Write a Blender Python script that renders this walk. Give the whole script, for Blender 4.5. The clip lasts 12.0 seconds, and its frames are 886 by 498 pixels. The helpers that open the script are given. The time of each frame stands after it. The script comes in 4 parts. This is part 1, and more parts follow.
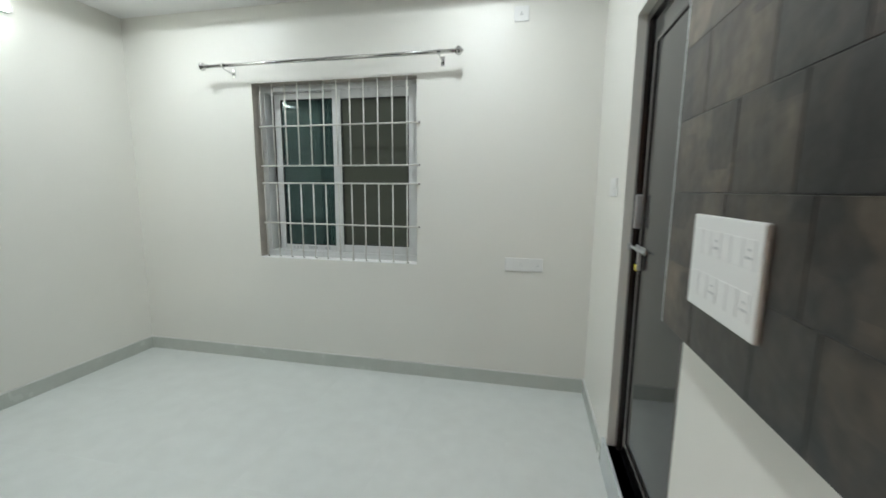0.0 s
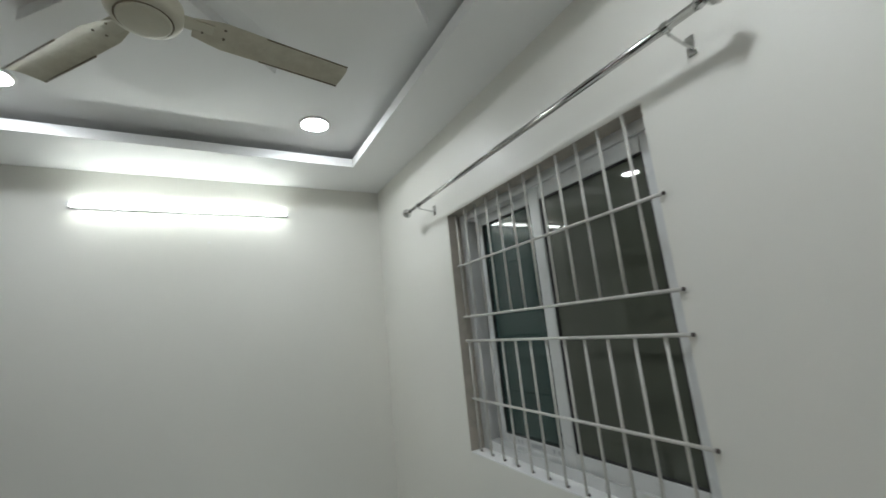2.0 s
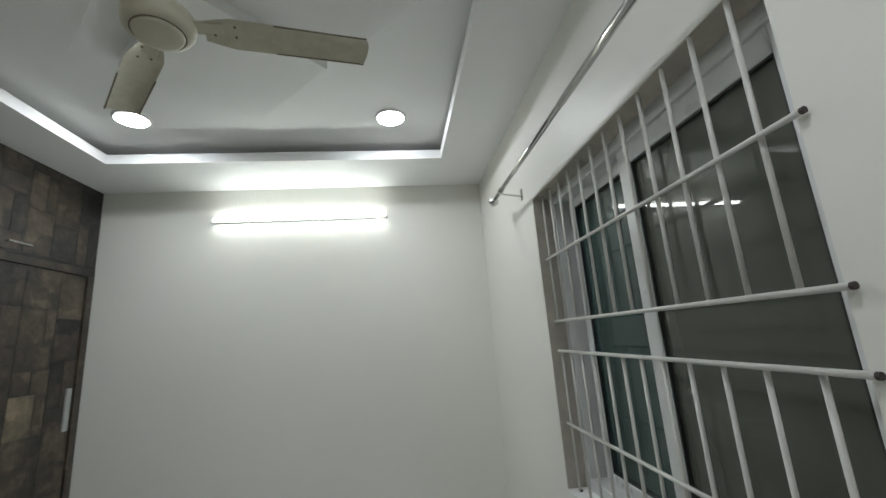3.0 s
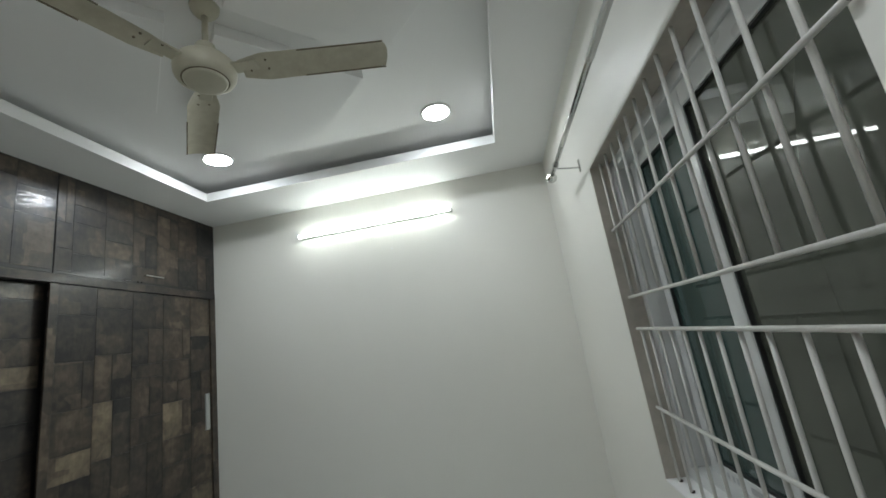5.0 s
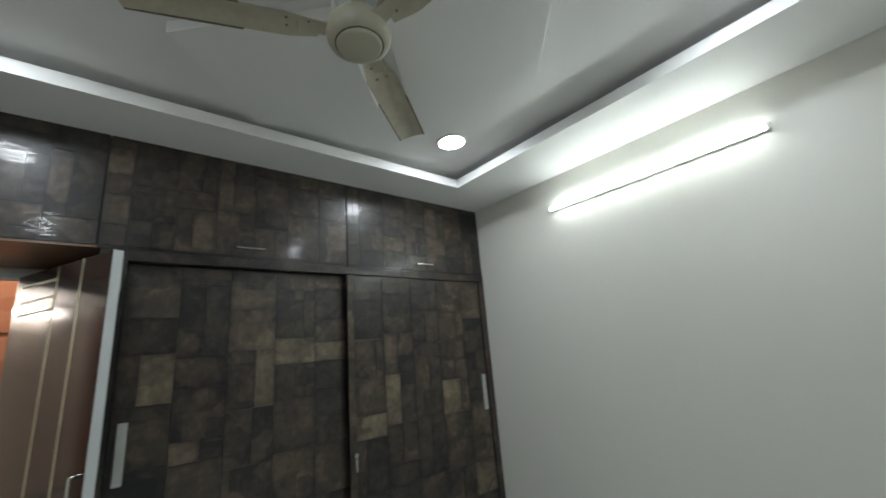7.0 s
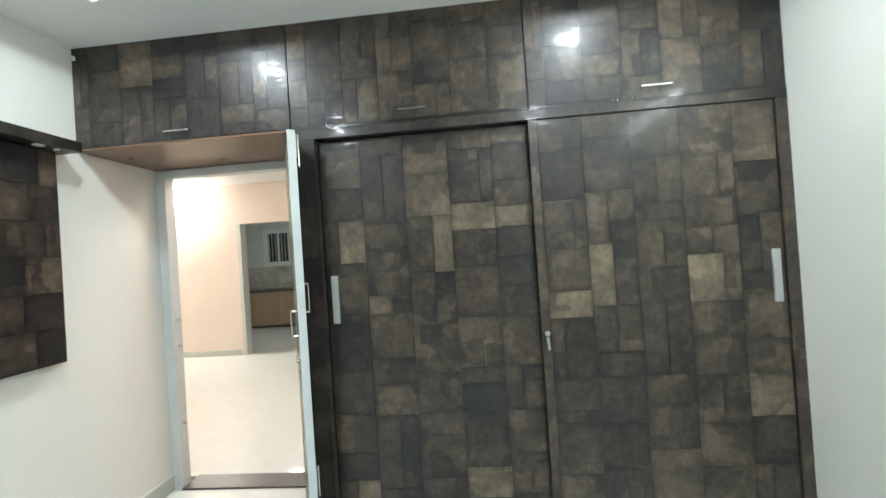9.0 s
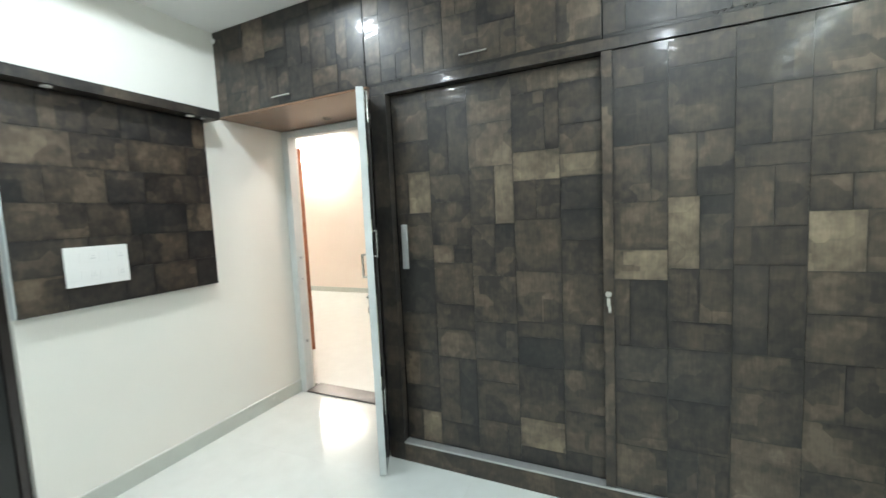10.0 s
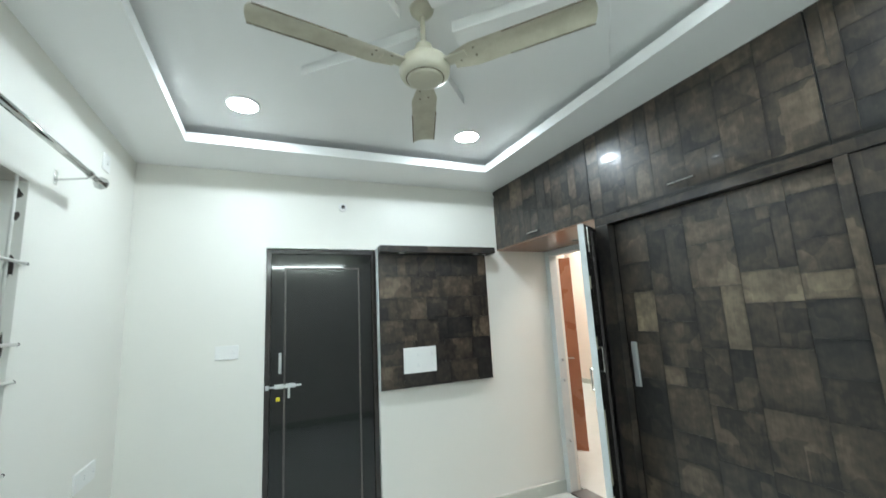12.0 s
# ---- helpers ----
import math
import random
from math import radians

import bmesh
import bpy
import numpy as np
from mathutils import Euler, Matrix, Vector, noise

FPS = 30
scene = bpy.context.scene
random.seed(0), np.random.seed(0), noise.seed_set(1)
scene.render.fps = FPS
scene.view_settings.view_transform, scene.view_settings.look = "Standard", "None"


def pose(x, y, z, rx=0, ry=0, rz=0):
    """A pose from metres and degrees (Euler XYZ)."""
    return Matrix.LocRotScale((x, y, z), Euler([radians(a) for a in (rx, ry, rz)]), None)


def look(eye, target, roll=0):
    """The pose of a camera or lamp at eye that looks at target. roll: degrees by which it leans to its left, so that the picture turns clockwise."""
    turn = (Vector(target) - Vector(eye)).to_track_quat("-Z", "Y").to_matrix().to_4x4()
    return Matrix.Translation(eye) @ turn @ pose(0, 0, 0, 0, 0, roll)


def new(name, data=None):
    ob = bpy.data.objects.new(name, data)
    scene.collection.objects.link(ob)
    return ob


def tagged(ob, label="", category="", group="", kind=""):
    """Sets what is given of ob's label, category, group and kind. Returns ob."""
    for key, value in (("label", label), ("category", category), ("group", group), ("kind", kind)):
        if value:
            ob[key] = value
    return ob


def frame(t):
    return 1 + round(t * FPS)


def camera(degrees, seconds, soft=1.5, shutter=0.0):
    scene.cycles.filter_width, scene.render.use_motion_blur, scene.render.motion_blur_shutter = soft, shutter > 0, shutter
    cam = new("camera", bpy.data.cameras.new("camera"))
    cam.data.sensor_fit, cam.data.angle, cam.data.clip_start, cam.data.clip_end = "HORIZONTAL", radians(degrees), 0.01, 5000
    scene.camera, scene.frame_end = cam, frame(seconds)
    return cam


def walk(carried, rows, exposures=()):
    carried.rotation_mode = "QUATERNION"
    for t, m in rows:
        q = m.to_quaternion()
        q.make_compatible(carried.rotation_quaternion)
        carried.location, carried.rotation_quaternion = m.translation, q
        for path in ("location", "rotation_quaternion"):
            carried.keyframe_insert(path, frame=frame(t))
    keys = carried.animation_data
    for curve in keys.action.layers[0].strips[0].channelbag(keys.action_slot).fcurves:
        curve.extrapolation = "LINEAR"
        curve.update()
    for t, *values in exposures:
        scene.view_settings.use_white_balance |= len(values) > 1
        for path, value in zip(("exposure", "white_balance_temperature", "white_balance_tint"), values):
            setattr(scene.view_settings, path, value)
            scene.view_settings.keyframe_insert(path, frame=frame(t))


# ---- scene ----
cam = camera(95.8, 12.0, shutter=0.35)
PATH = [
    (0, (0.192, -0.022, 1.388), (-0.219, 1.915, 1.094), 0.5),
    (0.5, (0.2, 0.408, 1.395), (-0.513, 2.258, 1.138), -1.0),
    (1, (0.178, 0.802, 1.417), (-0.956, 2.45, 1.398), -3.2),
    (1.5, (0.134, 1.172, 1.453), (-1.24, 2.609, 1.672), -6.4),
    (2, (0.113, 1.509, 1.514), (-1.593, 2.482, 1.891), -5.7),
    (2.5, (-0.004, 1.776, 1.526), (-1.882, 2.336, 1.923), -6.2),
    (3, (-0.033, 1.982, 1.52), (-1.973, 2.22, 1.946), -4.1),
    (5, (-0.055, 2.146, 1.497), (-1.994, 1.925, 1.933), -8.7),
    (5.5, (-0.123, 2.141, 1.481), (-2.04, 1.759, 1.901), -8.4),
    (6, (-0.285, 2.19, 1.504), (-2.081, 1.473, 2.016), -8.5),
    (6.5, (-0.479, 2.226, 1.54), (-2.068, 1.126, 2.053), -6.1),
    (7, (-0.638, 2.208, 1.547), (-1.889, 0.73, 2.047), -4.8),
    (9, (-1.431, 1.931, 1.452), (-1.274, -0.063, 1.471), -3.8),
    (9.5, (-1.586, 1.875, 1.437), (-1.18, -0.081, 1.343), -4.6),
    (10, (-1.816, 1.847, 1.417), (-0.98, 0.038, 1.245), -2.7),
    (10.5, (-2.02, 1.873, 1.429), (-0.945, 0.193, 1.271), -2.1),
    (11, (-2.225, 1.828, 1.476), (-0.86, 0.367, 1.404), -2.8),
    (11.5, (-2.339, 1.829, 1.526), (-0.598, 0.851, 1.626), -3.1),
    (12, (-2.416, 1.838, 1.575), (-0.608, 1.048, 1.899), -3.0),
]
EXPOSURES = [(0, 1.62, 6400, 8), (0.5, 1.66, 6400, 8.5), (1.0, 1.12, 6400, 9.5), (2.5, 1.0, 6450, 10), (5.0, 0.98, 6400, 9), (7.2, 0.86, 6350, 8), (8.8, 2.35, 6200, 4.5), (10.5, 2.36, 6200, 4), (11.0, 2.46, 6200, 3.5), (12, 2.03, 6000, 2.5)]
walk(cam, [(t, look(eye, target, roll)) for t, eye, target, roll in PATH], EXPOSURES)

# ---- world ----
world = bpy.data.worlds.new("night")
scene.world = world
world.use_nodes = True
world.node_tree.nodes["Background"].inputs[0].default_value = (0.35, 0.42, 0.5, 1)
world.node_tree.nodes["Background"].inputs[1].default_value = 0.03


def area_lamp(name, loc, sx, sy, watts, colour, rot=(0, 0, 0)):
    data = bpy.data.lights.new(name, "AREA")
    data.shape, data.size, data.size_y, data.energy, data.color = "RECTANGLE", sx, sy, watts, colour
    ob = new(name, data)
    ob.location, ob.rotation_euler = loc, rot
    return ob


TUBE_POWER, SPOT_POWER, HALL_POWER = 12.3, 57.0, 20.0


# ---- materials ----
def rgba(c):
    return (c[0], c[1], c[2], 1.0)


def material(name, colour, rough=0.5, metal=0.0, vary=0.06, scale=6.0, bump=0.0, bump_scale=60.0, coat=0.0, second=None, rand=0.0, rvary=0.08, coat_rough=0.1, gloss=0.5):
    """Principled surface: two scales of noise tint it, fine noise gives relief."""
    m = bpy.data.materials.new(name)
    m.use_nodes = True
    nt = m.node_tree
    nd, lk = nt.nodes, nt.links
    b = nd["Principled BSDF"]
    b.inputs["Metallic"].default_value = metal
    b.inputs["Coat Weight"].default_value = coat
    b.inputs["Coat Roughness"].default_value = coat_rough
    b.inputs["Specular IOR Level"].default_value = gloss
    tc = nd.new("ShaderNodeTexCoord")
    big = nd.new("ShaderNodeTexNoise")
    big.inputs["Scale"].default_value, big.inputs["Detail"].default_value = scale, 5
    fine = nd.new("ShaderNodeTexNoise")
    fine.inputs["Scale"].default_value, fine.inputs["Detail"].default_value = bump_scale, 3
    lk.new(tc.outputs["Object"], big.inputs["Vector"])
    lk.new(tc.outputs["Object"], fine.inputs["Vector"])
    ramp = nd.new("ShaderNodeValToRGB")
    c2 = second or tuple(max(0.0, c * (1 - 2.2 * vary)) for c in colour)
    ramp.color_ramp.elements[0].position, ramp.color_ramp.elements[1].position = 0.25, 0.78
    ramp.color_ramp.elements[0].color, ramp.color_ramp.elements[1].color = rgba(c2), rgba(colour)
    add = nd.new("ShaderNodeMath")
    add.operation = "MULTIPLY_ADD"
    add.inputs[1].default_value, add.inputs[2].default_value = 0.25, -0.125
    lk.new(fine.outputs["Fac"], add.inputs[0])
    tot = nd.new("ShaderNodeMath")
    tot.operation = "ADD"
    lk.new(big.outputs["Fac"], tot.inputs[0])
    lk.new(add.outputs[0], tot.inputs[1])
    last = tot
    if rand:
        info = nd.new("ShaderNodeObjectInfo")
        r = nd.new("ShaderNodeMath")
        r.operation = "MULTIPLY_ADD"
        r.inputs[1].default_value, r.inputs[2].default_value = rand, -rand / 2
        lk.new(info.outputs["Random"], r.inputs[0])
        s = nd.new("ShaderNodeMath")
        s.operation = "ADD"
        lk.new(tot.outputs[0], s.inputs[0])
        lk.new(r.outputs[0], s.inputs[1])
        off = nd.new("ShaderNodeVectorMath")
        off.operation = "ADD"
        mul = nd.new("ShaderNodeMath")
        mul.operation = "MULTIPLY"
        mul.inputs[1].default_value = 37.0
        lk.new(info.outputs["Random"], mul.inputs[0])
        lk.new(tc.outputs["Object"], off.inputs[0])
        lk.new(mul.outputs[0], off.inputs[1])
        lk.new(off.outputs[0], big.inputs["Vector"])
        last = s
    lk.new(last.outputs[0], ramp.inputs["Fac"])
    lk.new(ramp.outputs["Color"], b.inputs["Base Color"])
    rr = nd.new("ShaderNodeMapRange")
    rr.inputs["To Min"].default_value, rr.inputs["To Max"].default_value = max(0.02, rough - rvary), rough + rvary
    lk.new(big.outputs["Fac"], rr.inputs["Value"])
    lk.new(rr.outputs[0], b.inputs["Roughness"])
    if bump:
        bp = nd.new("ShaderNodeBump")
        bp.inputs["Strength"].default_value, bp.inputs["Distance"].default_value = bump, 0.002
        lk.new(fine.outputs["Fac"], bp.inputs["Height"])
        lk.new(bp.outputs[0], b.inputs["Normal"])
    return m


def glowing(name, colour, strength):
    m = bpy.data.materials.new(name)
    m.use_nodes = True
    b = m.node_tree.nodes["Principled BSDF"]
    b.inputs["Base Color"].default_value = (0.8, 0.8, 0.8, 1)
    b.inputs["Emission Color"].default_value = rgba(colour)
    b.inputs["Emission Strength"].default_value = strength
    return m


def pane_glass(name, tint, see, film):
    """Thin window glass: Fresnel gloss over a tinted see-through."""
    m = bpy.data.materials.new(name)
    m.use_nodes = True
    nt = m.node_tree
    nt.nodes.clear()
    out = nt.nodes.new("ShaderNodeOutputMaterial")
    tr, gl, mx, fr = (nt.nodes.new(k) for k in ("ShaderNodeBsdfTransparent", "ShaderNodeBsdfGlossy", "ShaderNodeMixShader", "ShaderNodeFresnel"))
    df, mx2 = nt.nodes.new("ShaderNodeBsdfDiffuse"), nt.nodes.new("ShaderNodeMixShader")
    tr.inputs[0].default_value = rgba(tint)
    df.inputs[0].default_value = rgba(film)
    gl.inputs["Roughness"].default_value = 0.02
    fr.inputs["IOR"].default_value = 1.6
    mx2.inputs[0].default_value = see
    nt.links.new(df.outputs[0], mx2.inputs[1])
    nt.links.new(tr.outputs[0], mx2.inputs[2])
    nt.links.new(fr.outputs[0], mx.inputs[0])
    nt.links.new(mx2.outputs[0], mx.inputs[1])
    nt.links.new(gl.outputs[0], mx.inputs[2])
    nt.links.new(mx.outputs[0], out.inputs[0])
    return m


M_WALL = material("wall_paint", (0.79, 0.78, 0.725), 0.42, vary=0.015, scale=1.2, bump=0.12, bump_scale=90, rvary=0.06)
M_CEIL = material("ceiling_paint", (0.85, 0.85, 0.84), 0.5, vary=0.012, scale=1.0, bump=0.08, bump_scale=70)
M_TILE = material("floor_tile", (0.66, 0.69, 0.67), 0.05, vary=0.035, scale=9, bump=0.0, bump_scale=160, rand=0.12, rvary=0.02)
M_GROUT = material("tile_grout", (0.64, 0.67, 0.65), 0.6)
M_SKIRT = material("skirting_tile", (0.54, 0.57, 0.525), 0.25, vary=0.05, scale=8)
M_RISER = material("pale_blue_stone", (0.56, 0.60, 0.61), 0.3, vary=0.05, scale=12)
M_SKTOP = material("skirting_top_cement", (0.72, 0.72, 0.69), 0.6)
def laminate(name, tones, seed, spread=0.50, level=0.0):
    """Glossy printed wood-block laminate: each block takes its own tone; cloudy stains, small squarish patches and grain vary it."""
    m = bpy.data.materials.new(name)
    m.use_nodes = True
    nt = m.node_tree
    nd, lk = nt.nodes, nt.links
    b = nd["Principled BSDF"]
    b.inputs["Coat Weight"].default_value, b.inputs["Coat Roughness"].default_value = 0.22, 0.085
    b.inputs["Specular IOR Level"].default_value = 0.46
    tc, info = nd.new("ShaderNodeTexCoord"), nd.new("ShaderNodeObjectInfo")
    far = nd.new("ShaderNodeMath")
    far.operation, far.inputs[1].default_value = "MULTIPLY", 61.0 + seed
    lk.new(info.outputs["Random"], far.inputs[0])
    at = nd.new("ShaderNodeVectorMath")
    at.operation = "ADD"
    lk.new(tc.outputs["Object"], at.inputs[0])
    lk.new(far.outputs[0], at.inputs[1])

    def noise_of(scale, detail, vector=None):
        n = nd.new("ShaderNodeTexNoise")
        n.inputs["Scale"].default_value, n.inputs["Detail"].default_value = scale, detail
        lk.new(vector or at.outputs[0], n.inputs["Vector"])
        return n.outputs["Fac"]

    def weigh(source, k, offset):
        n = nd.new("ShaderNodeMath")
        n.operation, n.inputs[1].default_value, n.inputs[2].default_value = "MULTIPLY_ADD", k, offset
        lk.new(source, n.inputs[0])
        return n.outputs[0]

    def plus(p, q):
        n = nd.new("ShaderNodeMath")
        lk.new(p, n.inputs[0])
        lk.new(q, n.inputs[1])
        return n.outputs[0]

    patch = nd.new("ShaderNodeTexVoronoi")
    patch.distance, patch.inputs["Scale"].default_value, patch.inputs["Randomness"].default_value = "CHEBYCHEV", 7.5, 0.9
    lk.new(at.outputs[0], patch.inputs["Vector"])
    sep = nd.new("ShaderNodeSeparateColor")
    lk.new(patch.outputs["Color"], sep.inputs[0])
    stretch = nd.new("ShaderNodeMapping")
    stretch.inputs["Scale"].default_value = (1.0, 1.0, 0.14)
    lk.new(at.outputs[0], stretch.inputs["Vector"])
    total = plus(weigh(info.outputs["Random"], spread, 0.39 + level - spread / 2), weigh(sep.outputs[0], 0.36, -0.20))
    total = plus(total, weigh(noise_of(7.0, 3), 0.95, -0.475 + 0.13))
    total = plus(total, weigh(noise_of(30.0, 6), 0.7, -0.35))
    # each block darkens unevenly towards its edges: the print's shaded borders, put into colour
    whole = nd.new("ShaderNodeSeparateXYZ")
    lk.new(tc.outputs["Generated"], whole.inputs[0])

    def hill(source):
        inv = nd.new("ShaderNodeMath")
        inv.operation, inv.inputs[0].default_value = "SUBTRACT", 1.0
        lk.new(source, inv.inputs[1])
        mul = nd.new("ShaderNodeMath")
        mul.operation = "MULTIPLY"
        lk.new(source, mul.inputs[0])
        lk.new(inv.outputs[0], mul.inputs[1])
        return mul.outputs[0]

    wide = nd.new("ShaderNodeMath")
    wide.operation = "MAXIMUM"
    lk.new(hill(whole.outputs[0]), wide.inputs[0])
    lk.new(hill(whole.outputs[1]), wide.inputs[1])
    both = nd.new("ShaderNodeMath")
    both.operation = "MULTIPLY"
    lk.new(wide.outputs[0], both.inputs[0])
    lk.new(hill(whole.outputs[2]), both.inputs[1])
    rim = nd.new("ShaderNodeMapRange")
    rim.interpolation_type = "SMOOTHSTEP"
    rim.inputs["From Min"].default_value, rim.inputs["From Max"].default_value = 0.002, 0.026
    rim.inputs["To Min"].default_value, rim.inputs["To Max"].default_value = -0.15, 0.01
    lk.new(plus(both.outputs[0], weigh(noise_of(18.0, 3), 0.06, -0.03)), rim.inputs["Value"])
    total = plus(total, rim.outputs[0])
    total = plus(total, weigh(noise_of(120.0, 3, stretch.outputs[0]), 0.30, -0.15))
    ramp = nd.new("ShaderNodeValToRGB")
    els = ramp.color_ramp.elements
    els[0].position, els[0].color = 0.12, rgba(tones[0])
    els[1].position, els[1].color = 0.95, rgba(tones[3])
    for pos, tone in ((0.38, tones[1]), (0.66, tones[2])):
        e = els.new(pos)
        e.color = rgba(tone)
    lk.new(total, ramp.inputs["Fac"])
    lk.new(ramp.outputs["Color"], b.inputs["Base Color"])
    rr = nd.new("ShaderNodeMapRange")
    rr.inputs["To Min"].default_value, rr.inputs["To Max"].default_value = 0.30, 0.46
    lk.new(noise_of(18.0, 4), rr.inputs["Value"])
    lk.new(rr.outputs[0], b.inputs["Roughness"])
    bp = nd.new("ShaderNodeBump")
    bp.inputs["Strength"].default_value, bp.inputs["Distance"].default_value = 0.6, 0.003
    lk.new(noise_of(24.0, 4), bp.inputs["Height"])
    lk.new(bp.outputs[0], b.inputs["Normal"])
    ripple = nd.new("ShaderNodeMapping")
    ripple.inputs["Scale"].default_value = (0.35, 0.35, 1.0)
    lk.new(at.outputs[0], ripple.inputs["Vector"])
    gloss = nd.new("ShaderNodeBump")
    gloss.inputs["Strength"].default_value, gloss.inputs["Distance"].default_value = 0.6, 0.003
    lk.new(noise_of(26.0, 2, ripple.outputs[0]), gloss.inputs["Height"])
    lk.new(gloss.outputs[0], b.inputs["Coat Normal"])
    return m


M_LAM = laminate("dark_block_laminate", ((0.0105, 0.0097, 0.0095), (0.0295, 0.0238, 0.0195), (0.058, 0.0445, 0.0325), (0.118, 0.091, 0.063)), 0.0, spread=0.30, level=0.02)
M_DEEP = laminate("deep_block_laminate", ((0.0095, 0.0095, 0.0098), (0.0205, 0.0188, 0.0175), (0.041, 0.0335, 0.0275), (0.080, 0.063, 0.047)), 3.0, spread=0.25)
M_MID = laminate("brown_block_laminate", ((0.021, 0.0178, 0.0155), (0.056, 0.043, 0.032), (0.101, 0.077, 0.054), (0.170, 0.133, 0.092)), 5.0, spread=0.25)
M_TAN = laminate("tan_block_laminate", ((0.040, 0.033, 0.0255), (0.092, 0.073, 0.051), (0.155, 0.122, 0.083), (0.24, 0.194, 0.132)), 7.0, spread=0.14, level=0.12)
M_JOINT = material("dark_laminate_board", (0.012, 0.011, 0.010), 0.3, vary=0.15, scale=10, coat=0.3)
M_BLACK = material("black_laminate", (0.02, 0.018, 0.017), 0.22, vary=0.2, scale=5, coat=0.4)
M_LOFTU = material("brown_ply_underside", (0.20, 0.11, 0.065), 0.3, vary=0.12, scale=4, coat=0.3)
M_EDGE = material("pale_edge_band", (0.62, 0.66, 0.66), 0.4, vary=0.04, scale=12)
M_DOORBLK = material("black_pvc_door", (0.009, 0.009, 0.009), 0.05, rvary=0.015, vary=0.15, scale=6, bump=0.02, bump_scale=12, coat=0.0, gloss=0.6)
M_DOORBEAD = material("brown_door_bead", (0.10, 0.09, 0.085), 0.25, vary=0.1)
M_DBRN = material("dark_brown_frame", (0.030, 0.023, 0.021), 0.13, rvary=0.03, vary=0.1, coat=0.3)
M_IVORY = material("ivory_inlay", (0.46, 0.43, 0.30), 0.4)
M_LEAF = material("glossy_brown_leaf", (0.055, 0.038, 0.034), 0.10, vary=0.1, scale=3, second=(0.035, 0.025, 0.023), coat=0.0, rvary=0.03, gloss=0.38)
M_FRAMEW = material("painted_door_frame", (0.64, 0.67, 0.66), 0.4, vary=0.04, scale=14)
M_CHROME = material("polished_steel", (0.62, 0.62, 0.6), 0.16, metal=1.0, vary=0.05, scale=20)
M_SATIN = material("satin_aluminium", (0.62, 0.63, 0.63), 0.35, metal=0.7, vary=0.05, scale=20)
M_PLATE = material("white_switch_plastic", (0.82, 0.82, 0.8), 0.3, vary=0.01)
M_GREYP = material("grey_switch_detail", (0.50, 0.51, 0.52), 0.4)
M_UPVC = material("white_window_profile", (0.69, 0.70, 0.69), 0.3, vary=0.04, scale=10)
M_SEAL = material("black_rubber_seal", (0.02, 0.02, 0.02), 0.5)
M_GRILLE = material("cream_grille_paint", (0.66, 0.65, 0.61), 0.4, vary=0.06, scale=25, bump=0.2)
M_REVEAL = material("brownish_reveal_plaster", (0.52, 0.475, 0.415), 0.6, vary=0.12, scale=14, bump=0.3)
M_HOLE = material("dark_socket_hole", (0.03, 0.03, 0.03), 0.6)
M_RUST = material("chipped_dark_metal", (0.06, 0.045, 0.04), 0.7)
M_FAN = material("aged_ivory_enamel", (0.56, 0.53, 0.42), 0.35, vary=0.06, scale=9, bump=0.1)
M_BLADE = material("dusty_ivory_blade", (0.58, 0.55, 0.44), 0.4, vary=0.1, scale=22, bump=0.3, bump_scale=110, second=(0.46, 0.42, 0.32))
M_GRIME = material("fan_edge_grime", (0.24, 0.20, 0.14), 0.8, vary=0.2, scale=30)
M_TUBE = glowing("lit_tube_diffuser", (0.93, 1.0, 0.96), TUBE_POWER)
M_SPOT = glowing("lit_downlight_diffuser", (0.91, 0.965, 1.0), SPOT_POWER)
M_HALL = glowing("hall_fill_glow", (1.0, 0.84, 0.73), HALL_POWER * 0.5)
M_HALLW = glowing("lit_warm_wall_shade", (1.0, 0.90, 0.80), HALL_POWER * 4.6)
M_ORANGE = material("orange_teak_veneer", (0.34, 0.13, 0.06), 0.28, vary=0.12, scale=3, coat=0.3)
M_GRANITE = material("grey_granite", (0.11, 0.10, 0.095), 0.45, vary=0.2, scale=60)
M_CREAM = material("hall_cream_paint", (0.80, 0.71, 0.64), 0.45, vary=0.015, scale=1.5)
M_HALLK = glowing("kitchen_fill_glow", (0.95, 1.0, 0.95), 28.0)
M_KWALL = material("kitchen_pale_wall_tile", (0.60, 0.62, 0.58), 0.3, vary=0.05, scale=3)
M_KTILE = material("kitchen_wall_tile", (0.58, 0.55, 0.50), 0.25, second=(0.30, 0.28, 0.26), scale=5)
M_KCAB = material("kitchen_tan_laminate", (0.42, 0.30, 0.21), 0.4, vary=0.08)
M_OUT = material("outside_rough_plaster", (0.2, 0.19, 0.16), 0.9, vary=0.1, scale=4, bump=0.4)
M_YEL = material("yellow_plastic_tag", (0.75, 0.62, 0.03), 0.4)
M_GLASS_L = pane_glass("teal_window_glass", (0.35, 0.55, 0.52), 0.5, (0.088, 0.155, 0.142))
M_GLASS_R = pane_glass("smoky_window_glass", (0.46, 0.5, 0.40), 0.4, (0.143, 0.155, 0.123))


# ---- mesh helpers ----
ORIGIN = {}


